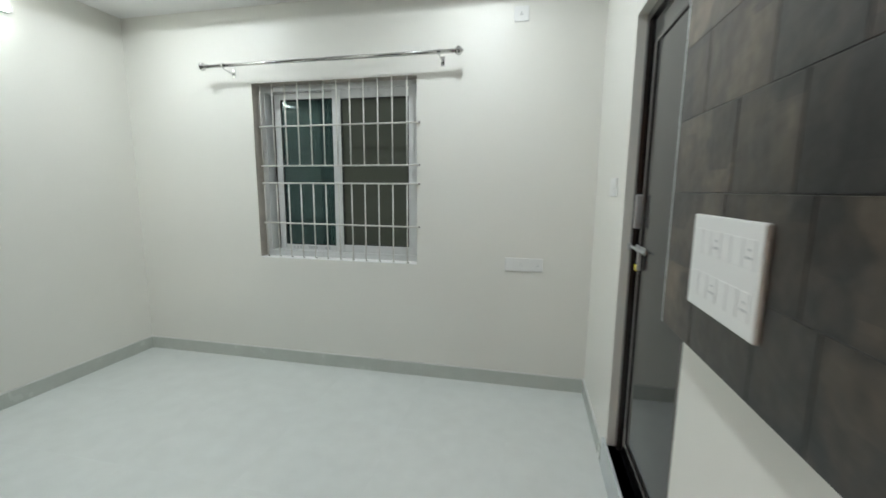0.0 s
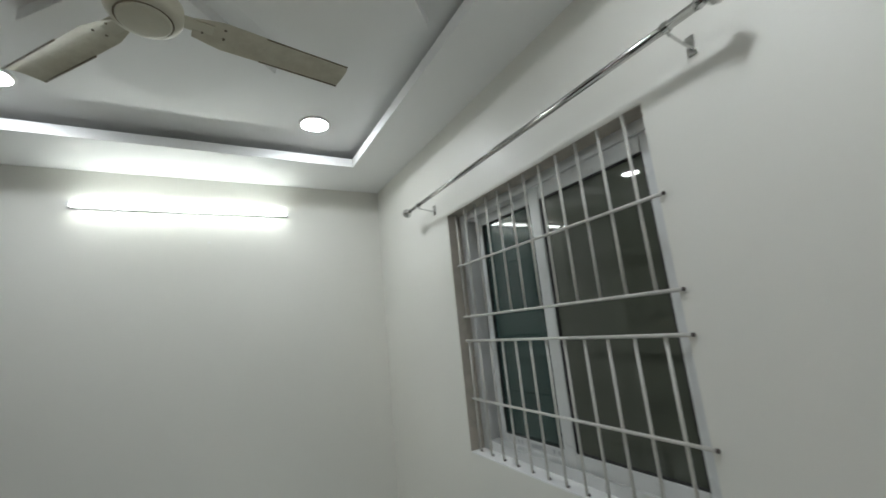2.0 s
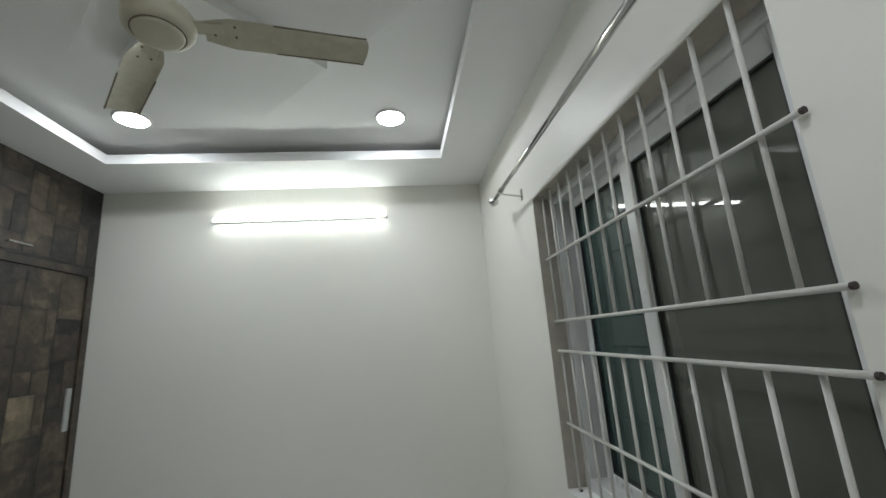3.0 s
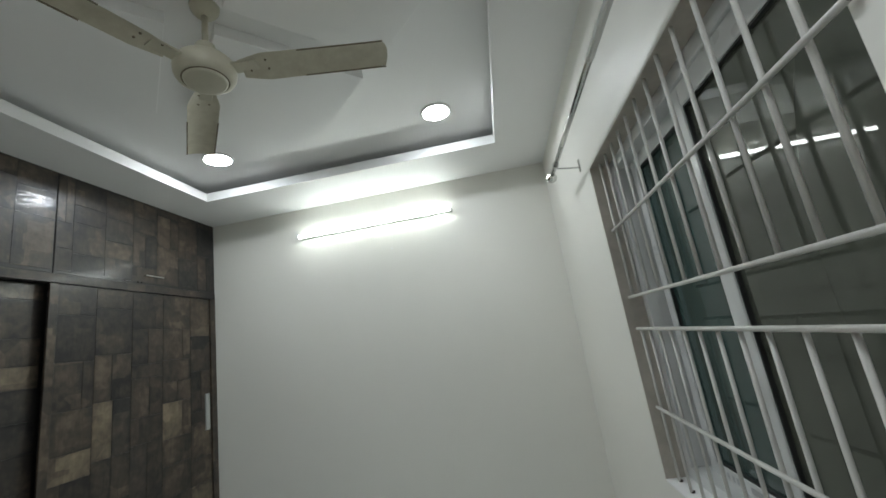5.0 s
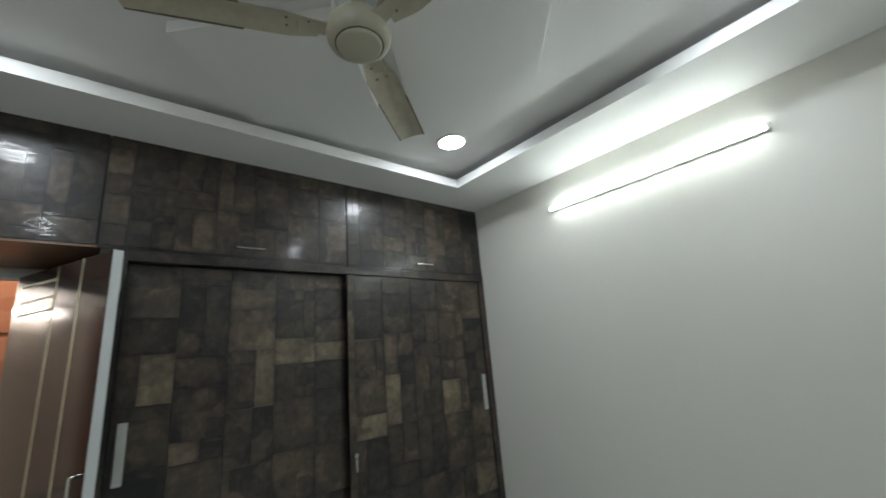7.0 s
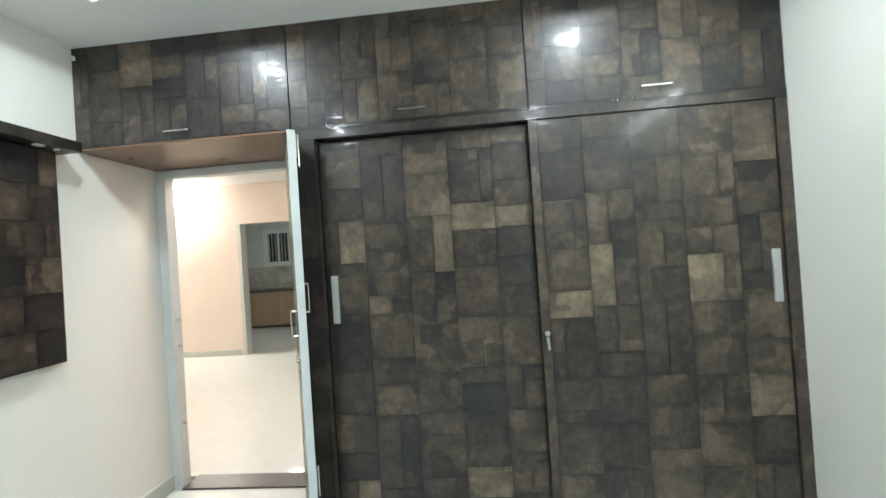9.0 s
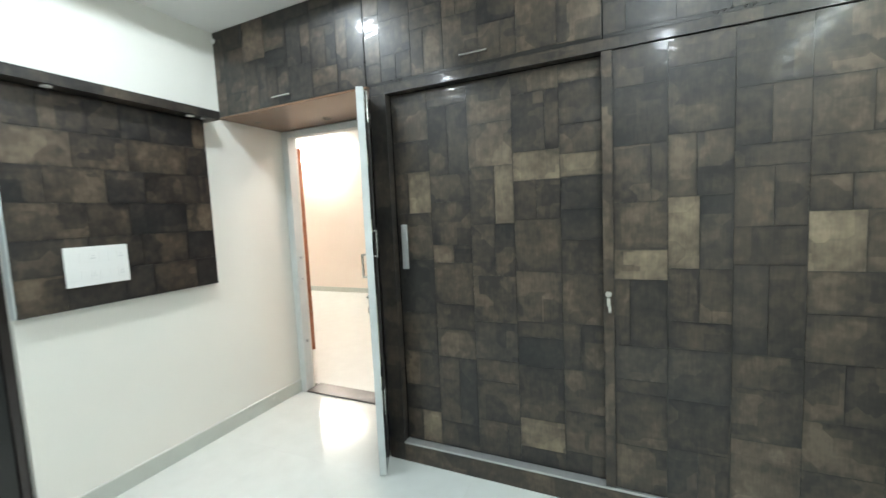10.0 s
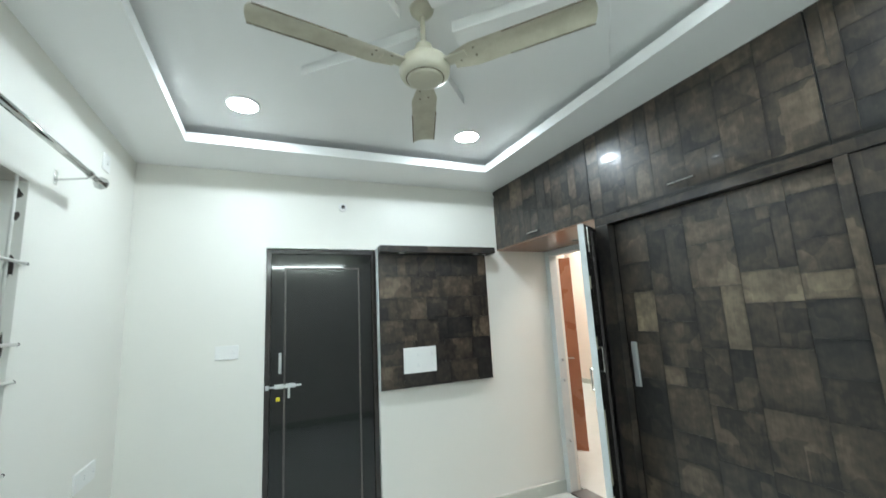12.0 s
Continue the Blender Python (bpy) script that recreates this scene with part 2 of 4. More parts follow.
def add_box(bm, x0, x1, y0, y1, z0, z1, bevel=0.0, m=None):
    g = bmesh.ops.create_cube(bm, size=1.0)["verts"]
    bmesh.ops.scale(bm, vec=(abs(x1 - x0), abs(y1 - y0), abs(z1 - z0)), verts=g)
    bmesh.ops.translate(bm, vec=((x0 + x1) / 2, (y0 + y1) / 2, (z0 + z1) / 2), verts=g)
    if bevel:
        edges = list({e for v in g for e in v.link_edges})
        made = bmesh.ops.bevel(bm, geom=edges, offset=bevel, segments=2, affect="EDGES", profile=0.5)
        g = list({v for f in made["faces"] for v in f.verts})
    if m is not None:
        bmesh.ops.transform(bm, matrix=m, verts=g)
    return bm


def box(*a, **k):
    return add_box(bmesh.new(), *a, **k)


def add_rod(bm, p, q, r, n=12, r2=None):
    p, q = Vector(p), Vector(q)
    g = bmesh.ops.create_cone(bm, cap_ends=True, segments=n, radius1=r, radius2=r if r2 is None else r2, depth=(q - p).length)["verts"]
    m = Matrix.Translation((p + q) / 2) @ (q - p).to_track_quat("Z", "Y").to_matrix().to_4x4()
    bmesh.ops.transform(bm, matrix=m, verts=g)
    return bm


def rod(*a, **k):
    return add_rod(bmesh.new(), *a, **k)


def add_lathe(bm, profile, n=32, m=None):
    """Turns (radius, z) pairs about z."""
    rings = []
    for r, z in profile:
        rings.append([bm.verts.new((r * math.cos(2 * math.pi * i / n), r * math.sin(2 * math.pi * i / n), z)) for i in range(n)])
    for a, b in zip(rings, rings[1:]):
        for i in range(n):
            bm.faces.new((a[i], a[(i + 1) % n], b[(i + 1) % n], b[i]))
    bm.faces.new(rings[0][::-1])
    bm.faces.new(rings[-1])
    if m is not None:
        bmesh.ops.transform(bm, matrix=m, verts=[v for ring in rings for v in ring])
    return bm


def lathe(*a, **k):
    return add_lathe(bmesh.new(), *a, **k)


def finish(name, bm, material, smooth=False):
    bmesh.ops.recalc_face_normals(bm, faces=bm.faces)
    me = bpy.data.meshes.new(name)
    bm.to_mesh(me)
    bm.free()
    me.materials.append(material)
    if smooth:
        for p in me.polygons:
            p.use_smooth = len(p.vertices) == 4
    return me


def part(name, bm, material, parent=None, label="", category="", kind="", group="", smooth=False):
    """One mesh object, built in world places; under a thing it is moved to the thing's own frame."""
    if parent is not None:
        bmesh.ops.transform(bm, matrix=ORIGIN[parent.name].inverted(), verts=bm.verts)
    ob = new(name, finish(name, bm, material, smooth))
    if parent is not None:
        ob.parent = parent
        ORIGIN[ob.name] = ORIGIN[parent.name]
    return tagged(ob, label, category, group, kind)


def thing(name, m, label, category, group="", kind=""):
    ob = new(name)
    ob.empty_display_size = 0.1
    if not isinstance(m, Matrix):
        m = Matrix.Translation(m)
    ob.matrix_world = m
    ORIGIN[ob.name] = m.copy()
    return tagged(ob, label, category, group, kind)


def solid(name, bm, material, label, category="", kind="", smooth=False):
    """A top-level thing of one mesh, with its origin at its base."""
    bm.verts.ensure_lookup_table()
    lo = Vector([min(v.co[i] for v in bm.verts) for i in range(3)])
    hi = Vector([max(v.co[i] for v in bm.verts) for i in range(3)])
    at = Vector(((lo.x + hi.x) / 2, (lo.y + hi.y) / 2, lo.z))
    bmesh.ops.translate(bm, vec=-at, verts=bm.verts)
    ob = new(name, finish(name, bm, material, smooth))
    ob.location = at
    ORIGIN[ob.name] = Matrix.Translation(at)
    return tagged(ob, label, category, "", kind)


# ---- the room ----
XW, XE, YN, YS = -2.885, 0.60, 2.645, -0.51
FZ = 0.045
ZC, ZU = 2.645, 2.752
WX0, WX1, WZ0, WZ1 = -1.797, -0.560, 0.865, 2.13
DX0, DX1, DZ = -0.30, 0.598, 2.10
BY0, BY1, BZ0, BZ1 = 1.085, 1.865, 0.185, 2.10

bm = bmesh.new()
add_box(bm, XW - 0.2, WX0, YN, YN + 0.23, -0.1, 3.0)
add_box(bm, WX1, XE + 0.15, YN, YN + 0.23, -0.1, 3.0)
add_box(bm, WX0, WX1, YN, YN + 0.23, -0.1, WZ0)
add_box(bm, WX0, WX1, YN, YN + 0.23, WZ1, 3.0)
part("wall_north", bm, M_WALL, None, "off-white painted wall with the window opening", "wall", "structure")
part("wall_west", box(XW - 0.2, XW, -0.66, YN, -0.1, 3.0), M_WALL, None, "off-white painted wall behind the tube light", "wall", "structure")
bm = bmesh.new()
add_box(bm, XE, XE + 0.15, -0.66, BY0, -0.1, 3.0)
add_box(bm, XE, XE + 0.15, BY1, YN, -0.1, 3.0)
add_box(bm, XE, XE + 0.15, BY0, BY1, -0.1, BZ0)
add_box(bm, XE, XE + 0.15, BY0, BY1, BZ1, 3.0)
part("wall_east", bm, M_WALL, None, "off-white painted wall around the black door", "wall", "structure")
bm = bmesh.new()
add_box(bm, XW, DX0 - 0.08, YS - 0.15, YS, -0.1, 3.0)
add_box(bm, DX1, XE, YS - 0.15, YS, -0.1, 3.0)
add_box(bm, DX0 - 0.08, DX1, YS - 0.15, YS, DZ + 0.01, 3.0)
part("wall_south", bm, M_WALL, None, "off-white painted wall behind the wardrobe with the entry opening", "wall", "structure")
part("floor", box(XW, XE, YS, YN, -0.1, FZ - 0.004), M_GROUT, None, "pale grout bed under the floor tiles", "floor", "structure")

TX0, TX1, TY0, TY1 = -2.412, 0.155, 0.322, 2.303
CV, LIP, ZL = 0.17, 0.059, 2.643
bm = bmesh.new()


def ring(x0, x1, y0, y1, z):
    return [bm.verts.new(p) for p in ((x0, y0, z), (x1, y0, z), (x1, y1, z), (x0, y1, z))]


levels = [ring(XW, XE, YS, YN, ZU + 0.1), ring(XW, XE, YS, YN, ZC), ring(TX0, TX1, TY0, TY1, ZL), ring(TX0, TX1, TY0, TY1, ZL + LIP),
          ring(TX0 - CV, TX1 + CV, TY0 - CV, TY1 + CV, ZL + LIP), ring(TX0 - CV, TX1 + CV, TY0 - CV, TY1 + CV, ZU)]
for a, b in zip(levels, levels[1:]):
    for k in range(4):
        bm.faces.new((a[k], a[(k + 1) % 4], b[(k + 1) % 4], b[k]))
bm.faces.new(levels[-1])
bm.faces.new(levels[0])
part("ceiling", bm, M_CEIL, None, "white gypsum ceiling with a recessed tray and shadow cove", "ceiling", "structure")

FAN_X, FAN_Y = -1.135, 1.315
for k, (dx, dy) in enumerate(((-0.512, 0.0), (0.497, 0.0), (0.0, 0.52), (0.0, -0.545))):
    bm = box(-0.299, 0.299, -0.299, 0.299, ZU - 0.05, ZU, bevel=0.002, m=Matrix.Translation((-1.112 + dx, 1.300 + dy, 0)) @ Matrix.Rotation(radians(45), 4, "Z"))
    ob = part("ceiling_panel", bm, M_CEIL, None, "white square gypsum panel turned diamondwise on the tray ceiling", "ceiling panel", "structure")

def skirting(x0, x1, y0, y1):
    part("baseboard", box(x0, x1, y0, y1, FZ, FZ + 0.092), M_SKIRT, None, "pale grey-green tile skirting", "skirting", "structure")
    part("baseboard_top", box(x0, x1, y0, y1, FZ + 0.092, FZ + 0.100, bevel=0.002), M_SKTOP, None, "cement bead on top of the skirting", "skirting", "structure")


skirting(XW, XE, YN - 0.012, YN)
skirting(XW, XW + 0.012, 0.0, YN - 0.012)
skirting(XE - 0.012, XE, BY1 + 0.02, YN - 0.012)
skirting(XE - 0.012, XE, YS, BY0 - 0.05)

# ---- window ----
win = thing("window_1", (WX0 / 2 + WX1 / 2, 2.80, WZ0), "white sliding window with dark night glass in the wall", "window", kind="structure")
Y0, Y1 = 2.728, 2.825
bm = bmesh.new()
add_box(bm, WX0, WX1, Y0, Y1, WZ0, WZ0 + 0.05, bevel=0.003)
add_box(bm, WX0, WX1, Y0, Y1, WZ1 - 0.045, WZ1, bevel=0.003)
add_box(bm, WX0, WX0 + 0.045, Y0, Y1, WZ0 + 0.05, WZ1 - 0.045, bevel=0.003)
add_box(bm, WX1 - 0.020, WX1, Y0, Y1, WZ0 + 0.05, WZ1 - 0.045, bevel=0.003)
part("window_frame", bm, M_UPVC, win)


def sash(x0, x1, y, glass, label, w):
    z0, z1, h = WZ0 + 0.04, WZ1 - 0.04, 0.018
    bm = bmesh.new()
    add_box(bm, x0, x0 + w, y - h, y + h, z0, z1, bevel=0.005)
    add_box(bm, x1 - w, x1, y - h, y + h, z0, z1, bevel=0.005)
    add_box(bm, x0 + w, x1 - w, y - h, y + h, z0, z0 + w, bevel=0.005)
    add_box(bm, x0 + w, x1 - w, y - h, y + h, z1 - w, z1, bevel=0.005)
    s = part("sash", bm, M_UPVC, win, label)
    bm = bmesh.new()
    for a in ((x0 + w, x0 + w + 0.005, z0 + w, z1 - w), (x1 - w - 0.005, x1 - w, z0 + w, z1 - w), (x0 + w, x1 - w, z0 + w, z0 + w + 0.005), (x0 + w, x1 - w, z1 - w - 0.005, z1 - w)):
        add_box(bm, a[0], a[1], y - h + 0.004, y + h - 0.004, a[2], a[3])
    part("seal", bm, M_SEAL, s)
    part("pane", box(x0 + w, x1 - w, y - 0.003, y + 0.003, z0 + w, z1 - w), glass, s)


sash(WX0 + 0.084, -1.16, 2.800, M_GLASS_L, "white sliding sash with teal glass, set back", 0.050)
sash(-1.220, WX1 - 0.021, 2.758, M_GLASS_R, "white sliding sash with smoky glass, in front", 0.066)
bm = bmesh.new()
for x in (-1.60, -1.57, -1.545, -1.47, -1.455, -1.44, -1.425, -1.41, -1.33, -1.30, -1.24):
    add_box(bm, x, x + 0.012, 2.7805, 2.7815, 0.925, 0.943)
part("printed_film_mark", bm, M_GREYP, win, "grey print on the protective film")
part("window_sill", box(WX0, WX1, YN + 0.001, Y0, WZ0, WZ0 + 0.006), M_CEIL, win)

gr = thing("window_grille", (WX0 / 2 + WX1 / 2, 2.675, WZ0), "cream-painted steel safety grille fixed in the window opening", "grille")


def grille_y(x):
    return 2.634 + (-0.54 - x) * 0.028


for i in range(12):
    x = -0.630 - i * 0.1015 - 0.003 * min(i, 3)
    y = grille_y(x) + 0.0115
    for za, ze in ((1.425, WZ0), (1.55, WZ1)):
        bm = rod((x, y, za), (x, y, ze), 0.0055, 8)
        bar = part("bar", bm, M_GRILLE, gr, smooth=True)
        if ze == WZ0:
            part("chipped_end", rod((x, y + 0.004, WZ0 + 0.0065), (x, y + 0.004, WZ0 + 0.012), 0.008, 8), M_RUST, bar, "dark chipped bar end")
for z in (1.13, 1.425, 1.55, 1.83):
    ya, yb = grille_y(-1.765), grille_y(-0.543)
    part("crossbar", rod((-1.765, ya, z), (-0.543, yb, z), 0.006, 8), M_GRILLE, gr, smooth=True)
    part("bar_cap", rod((-0.543, yb, z), (-0.537, yb, z), 0.0062, 8), M_RUST, gr, "dark rusty bar end")
for z in (0.93, 1.30, 1.62, 2.05):
    solid("screw_head", rod((WX0 - 0.0005, 2.69, z), (WX0 + 0.002, 2.69, z), 0.005, 8), M_RUST, "dark screw head in the window reveal", "screw")
# thin brownish lining over the soffit and left side of the reveal
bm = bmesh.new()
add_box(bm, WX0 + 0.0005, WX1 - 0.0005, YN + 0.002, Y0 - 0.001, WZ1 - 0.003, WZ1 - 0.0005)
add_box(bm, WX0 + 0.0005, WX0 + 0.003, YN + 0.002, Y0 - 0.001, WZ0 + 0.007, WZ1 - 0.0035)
part("trim", bm, M_REVEAL, None, "brownish plaster lining the window reveal", "trim", "structure")
chip = random.Random(3)
for z, tall in ((2.09, 0.02), (2.01, 0.016), (1.83, 0.04), (1.55, 0.045), (1.43, 0.035), (1.13, 0.03)):
    bm = bmesh.new()
    vs = [bm.verts.new((WX1 - 0.0012, 2.672 + chip.uniform(0.45, 1) * 0.016 * math.cos(k * 0.628), z - 0.01 + chip.uniform(0.45, 1) * 1.35 * tall * math.sin(k * 0.628))) for k in range(10)]
    face = bm.faces.new(vs)
    out = bmesh.ops.extrude_face_region(bm, geom=[face])["geom"]
    bmesh.ops.translate(bm, vec=(0.0009, 0, 0), verts=[v for v in out if isinstance(v, bmesh.types.BMVert)])
    solid("plaster_chip", bm, M_RUST, "dark chipped patch in the window jamb round a grille bar", "plaster chip")
# ---- curtain rod ----
cr = thing("curtain_rod", (-1.178, 2.538, 2.2), "polished steel curtain rod above the window", "curtain rod")
ROD_Y, ROD_Z = 2.535, 2.229
part("tube", rod((-2.05, ROD_Y, ROD_Z), (-1.15, ROD_Y, ROD_Z), 0.0105, 16), M_CHROME, cr, smooth=True)
part("outer_tube", rod((-1.15, ROD_Y, ROD_Z), (-0.31, ROD_Y, ROD_Z), 0.0125, 16), M_CHROME, cr, smooth=True)
for s, x in ((-1, -2.06), (1, -0.30)):
    prof = [(0.013, -0.01), (0.016, 0.0), (0.013, 0.006), (0.012, 0.014), (0.026, 0.026), (0.030, 0.036), (0.026, 0.047), (0.010, 0.062), (0.003, 0.066)]
    m = Matrix.Translation((x, ROD_Y, ROD_Z)) @ Matrix.Rotation(radians(90 * s), 4, "Y")
    part("finial", lathe(prof, 8, m), M_CHROME, cr)
for x in (-1.93, -0.385):
    bm = box(x - 0.012, x + 0.012, YN - 0.004, YN - 0.0005, ROD_Z - 0.055, ROD_Z + 0.005, bevel=0.001)
    add_rod(bm, (x, YN - 0.003, ROD_Z - 0.035), (x, ROD_Y + 0.01, ROD_Z - 0.02), 0.004)
    add_rod(bm, (x, ROD_Y + 0.01, ROD_Z - 0.02), (x, ROD_Y, ROD_Z - 0.012), 0.004)
    add_rod(bm, (x - 0.008, ROD_Y, ROD_Z), (x + 0.008, ROD_Y, ROD_Z), 0.016, 16)
    part("bracket", bm, M_CHROME, cr)


# ---- lamps ----
def downlight(x, y):
    t = thing("downlight", (x, y, ZU), "round white LED downlight, lit, flush in the tray ceiling", "ceiling light", "downlights in the tray")
    m = Matrix.Translation((x, y, 0))
    part("rim", lathe([(0.070, ZU - 0.001), (0.088, ZU - 0.001), (0.088, ZU - 0.004), (0.083, ZU - 0.009), (0.074, ZU - 0.009)], 40, m), M_PLATE, t, smooth=True)
    part("diffuser", lathe([(0.0735, ZU - 0.008), (0.0735, ZU - 0.0105), (0.02, ZU - 0.0115)], 40, m), M_SPOT, t, "lit white diffuser")


for x in (-2.10, -0.17):
    for y in (0.64, 1.99):
        downlight(x, y)

tb = thing("tube_light", (-2.87, 1.335, 2.40), "lit white LED batten tube on the wall", "tube light")
part("housing", box(XW, XW + 0.031, 0.745, 1.925, 2.4015, 2.4285, bevel=0.003), M_PLATE, tb)
part("diffuser", rod((XW + 0.040, 0.752, 2.415), (XW + 0.040, 1.918, 2.415), 0.0140, 20), M_TUBE, tb, "lit white diffuser", smooth=True)
for y in (0.740, 1.930):
    part("end_cap", box(XW, XW + 0.055, y - 0.007, y + 0.007, 2.399, 2.431, bevel=0.003), M_PLATE, tb)
bm = rod((XW, 1.44, 2.49), (XW + 0.03, 1.44, 2.49), 0.012)
add_rod(bm, (XW + 0.025, 1.395, 2.468), (XW + 0.025, 1.48, 2.482), 0.004)
solid("wall_hook", bm, M_PLATE, "small white hook above the tube light", "hook")
solid("wall_plug", rod((XW, 1.446, 2.207), (XW + 0.004, 1.446, 2.207), 0.008), M_PLATE, "small white plug on the wall below the tube light", "plug")

# ---- ceiling fan ----
fan = thing("ceiling_fan", (FAN_X, FAN_Y, ZU), "ivory three-bladed ceiling fan with dusty blade edges", "ceiling fan")
m = Matrix.Translation((FAN_X, FAN_Y, 0))
part("canopy", lathe([(0.012, 2.712), (0.03, 2.718), (0.044, 2.735), (0.048, ZU)], 32, m), M_FAN, fan, smooth=True)
part("downrod", rod((FAN_X, FAN_Y, 2.57), (FAN_X, FAN_Y, 2.72), 0.010), M_FAN, fan, smooth=True)
part("lower_cup", lathe([(0.044, 2.540), (0.042, 2.565), (0.036, 2.572), (0.030, 2.592), (0.013, 2.606)], 32, m), M_FAN, fan, smooth=True)
part("motor_body", lathe([(0.074, 2.456), (0.088, 2.461), (0.095, 2.474), (0.097, 2.496), (0.095, 2.512), (0.086, 2.524), (0.060, 2.534), (0.044, 2.540)], 48, m), M_FAN, fan, smooth=True)
part("bottom_cap", lathe([(0.02, 2.446), (0.060, 2.447), (0.066, 2.449), (0.068, 2.4555)], 48, m), M_FAN, fan, "ivory disc cap", smooth=True)
part("groove", lathe([(0.0685, 2.4548), (0.0725, 2.4548), (0.0725, 2.4562), (0.0685, 2.4562)], 48, m), M_GRIME, fan, "thin dark groove round the cap")


def blade(angle):
    m = Matrix.Translation((FAN_X, FAN_Y, 2.498)) @ Matrix.Rotation(radians(angle), 4, "Z")
    arm = bmesh.new()
    add_box(arm, 0.085, 0.175, -0.026, 0.026, -0.007, 0.000, bevel=0.002, m=m)
    bm = bmesh.new()
    n, w = 12, 8
    rows, tilt = [], radians(-11)
    for i in range(n + 1):
        u = i / n
        x = 0.118 + u * 0.487
        half = 0.034 + 0.020 * min(1.0, max(0.0, (u - 0.02) / 0.12))
        if i == n:
            half *= 0.93
        row = []
        for j in range(w + 1):
            v = (j / w - 0.5) * 2
            y = v * half
            z = -0.012 * v * v + y * math.tan(tilt * (1 - 0.45 * u))
            row.append((x + (0.012 * (1 - v * v) if i == n else 0), y, z))
        rows.append(row)
    for dz in (0.0, -0.0018):
        vs = [[bm.verts.new((a, b, c + dz)) for a, b, c in row] for row in rows]
        for r0, r1 in zip(vs, vs[1:]):
            for j in range(w):
                bm.faces.new((r0[j], r1[j], r1[j + 1], r0[j + 1]))
    bmesh.ops.transform(bm, matrix=m, verts=bm.verts)
    b = part("blade", bm, M_BLADE, fan, "dusty, speckled ivory blade", smooth=True)
    for v in (-1, 1):
        g = bmesh.new()
        pts = [Vector((x[0][0], x[0 if v < 0 else w][1], x[0 if v < 0 else w][2] - 0.001)) for x in rows[5:]]
        add_box(g, pts[0].x, pts[-1].x, pts[0].y - 0.0025, pts[0].y + 0.0025, min(p.z for p in pts) - 0.001, min(p.z for p in pts) + 0.0015)
        bmesh.ops.transform(g, matrix=m, verts=g.verts)
        part("dust_line", g, M_GRIME, b, "brown dust on the blade edge")
    part("blade_arm", arm, M_FAN, fan)
    for x in (0.145, 0.205):
        for y in (-0.018, 0.018):
            p = m @ Vector((x, y, y * math.tan(tilt) - 0.006))
            part("screw", rod(p, p + Vector((0, 0, 0.005)), 0.004, 8), M_GRIME, b)


for a in (100, 220, 340):
    blade(a)

# ---- wardrobe ----
WXL, WXR = -0.575, XW
FY = 0.005
wd = thing("wardrobe", ((WXL + WXR) / 2, -0.25, FZ), "dark wood-block laminate wardrobe with two sliding doors", "wardrobe")
part("side_panel", box(WXL - 0.018, WXL, YS, FY - 0.0505, FZ, 2.10, bevel=0.001), M_BLACK, wd, "black side panel")
part("stile", box(-0.672, WXL, FY - 0.050, FY, FZ, 2.056, bevel=0.001), M_DEEP, wd)
part("back_panel", box(WXR, WXL - 0.018, YS, YS + 0.01, 0.02, 2.10), M_BLACK, wd)
part("top_rail", box(WXR, WXL, FY - 0.05, FY, 2.0565, 2.103, bevel=0.001), M_LAM, wd)
part("plinth", box(WXR, -0.6725, FY - 0.10, FY, FZ, 0.145, bevel=0.001), M_LAM, wd)
part("track", box(WXR, -0.672, FY - 0.05, FY + 0.002, 0.1455, 0.156, bevel=0.002), M_SATIN, wd, "satin aluminium bottom track")
ldoor = part("sliding_door", box(-1.75, -0.674, FY - 0.075, FY - 0.05, 0.158, 2.055, bevel=0.002), M_JOINT, wd)
rdoor = part("sliding_door", box(-2.83, -1.737, FY - 0.035, FY - 0.01, 0.158, 2.055, bevel=0.002), M_JOINT, wd)
part("door_stile", box(-1.764, -1.722, FY - 0.01, FY - 0.001, 0.158, 2.055, bevel=0.002), M_LAM, rdoor)
part("wall_stile", box(WXR, -2.832, FY - 0.05, FY, 0.156, 2.056, bevel=0.001), M_LAM, wd)
for x, y, d in ((-0.718, FY - 0.05, ldoor), (-2.79, FY - 0.01, rdoor)):
    part("pull_handle", box(x - 0.018, x + 0.018, y - 0.002, y + 0.012, 1.13, 1.372, bevel=0.004), M_SATIN, d, "long satin steel pull handle")
bm = rod((-1.743, FY - 0.002, 1.045), (-1.743, FY + 0.028, 1.045), 0.013, 20)
add_rod(bm, (-1.743, FY + 0.028, 1.045), (-1.743, FY + 0.034, 1.045), 0.009, 16)
lk = part("lock", bm, M_CHROME, rdoor, "chrome round lock", smooth=False)
bm = box(-1.75, -1.736, FY + 0.03, FY + 0.033, 0.995, 1.03, bevel=0.001)
add_box(bm, -1.753, -1.741, FY + 0.024, FY + 0.027, 0.965, 1.0, bevel=0.001)
part("key", bm, M_CHROME, lk, "hanging key")

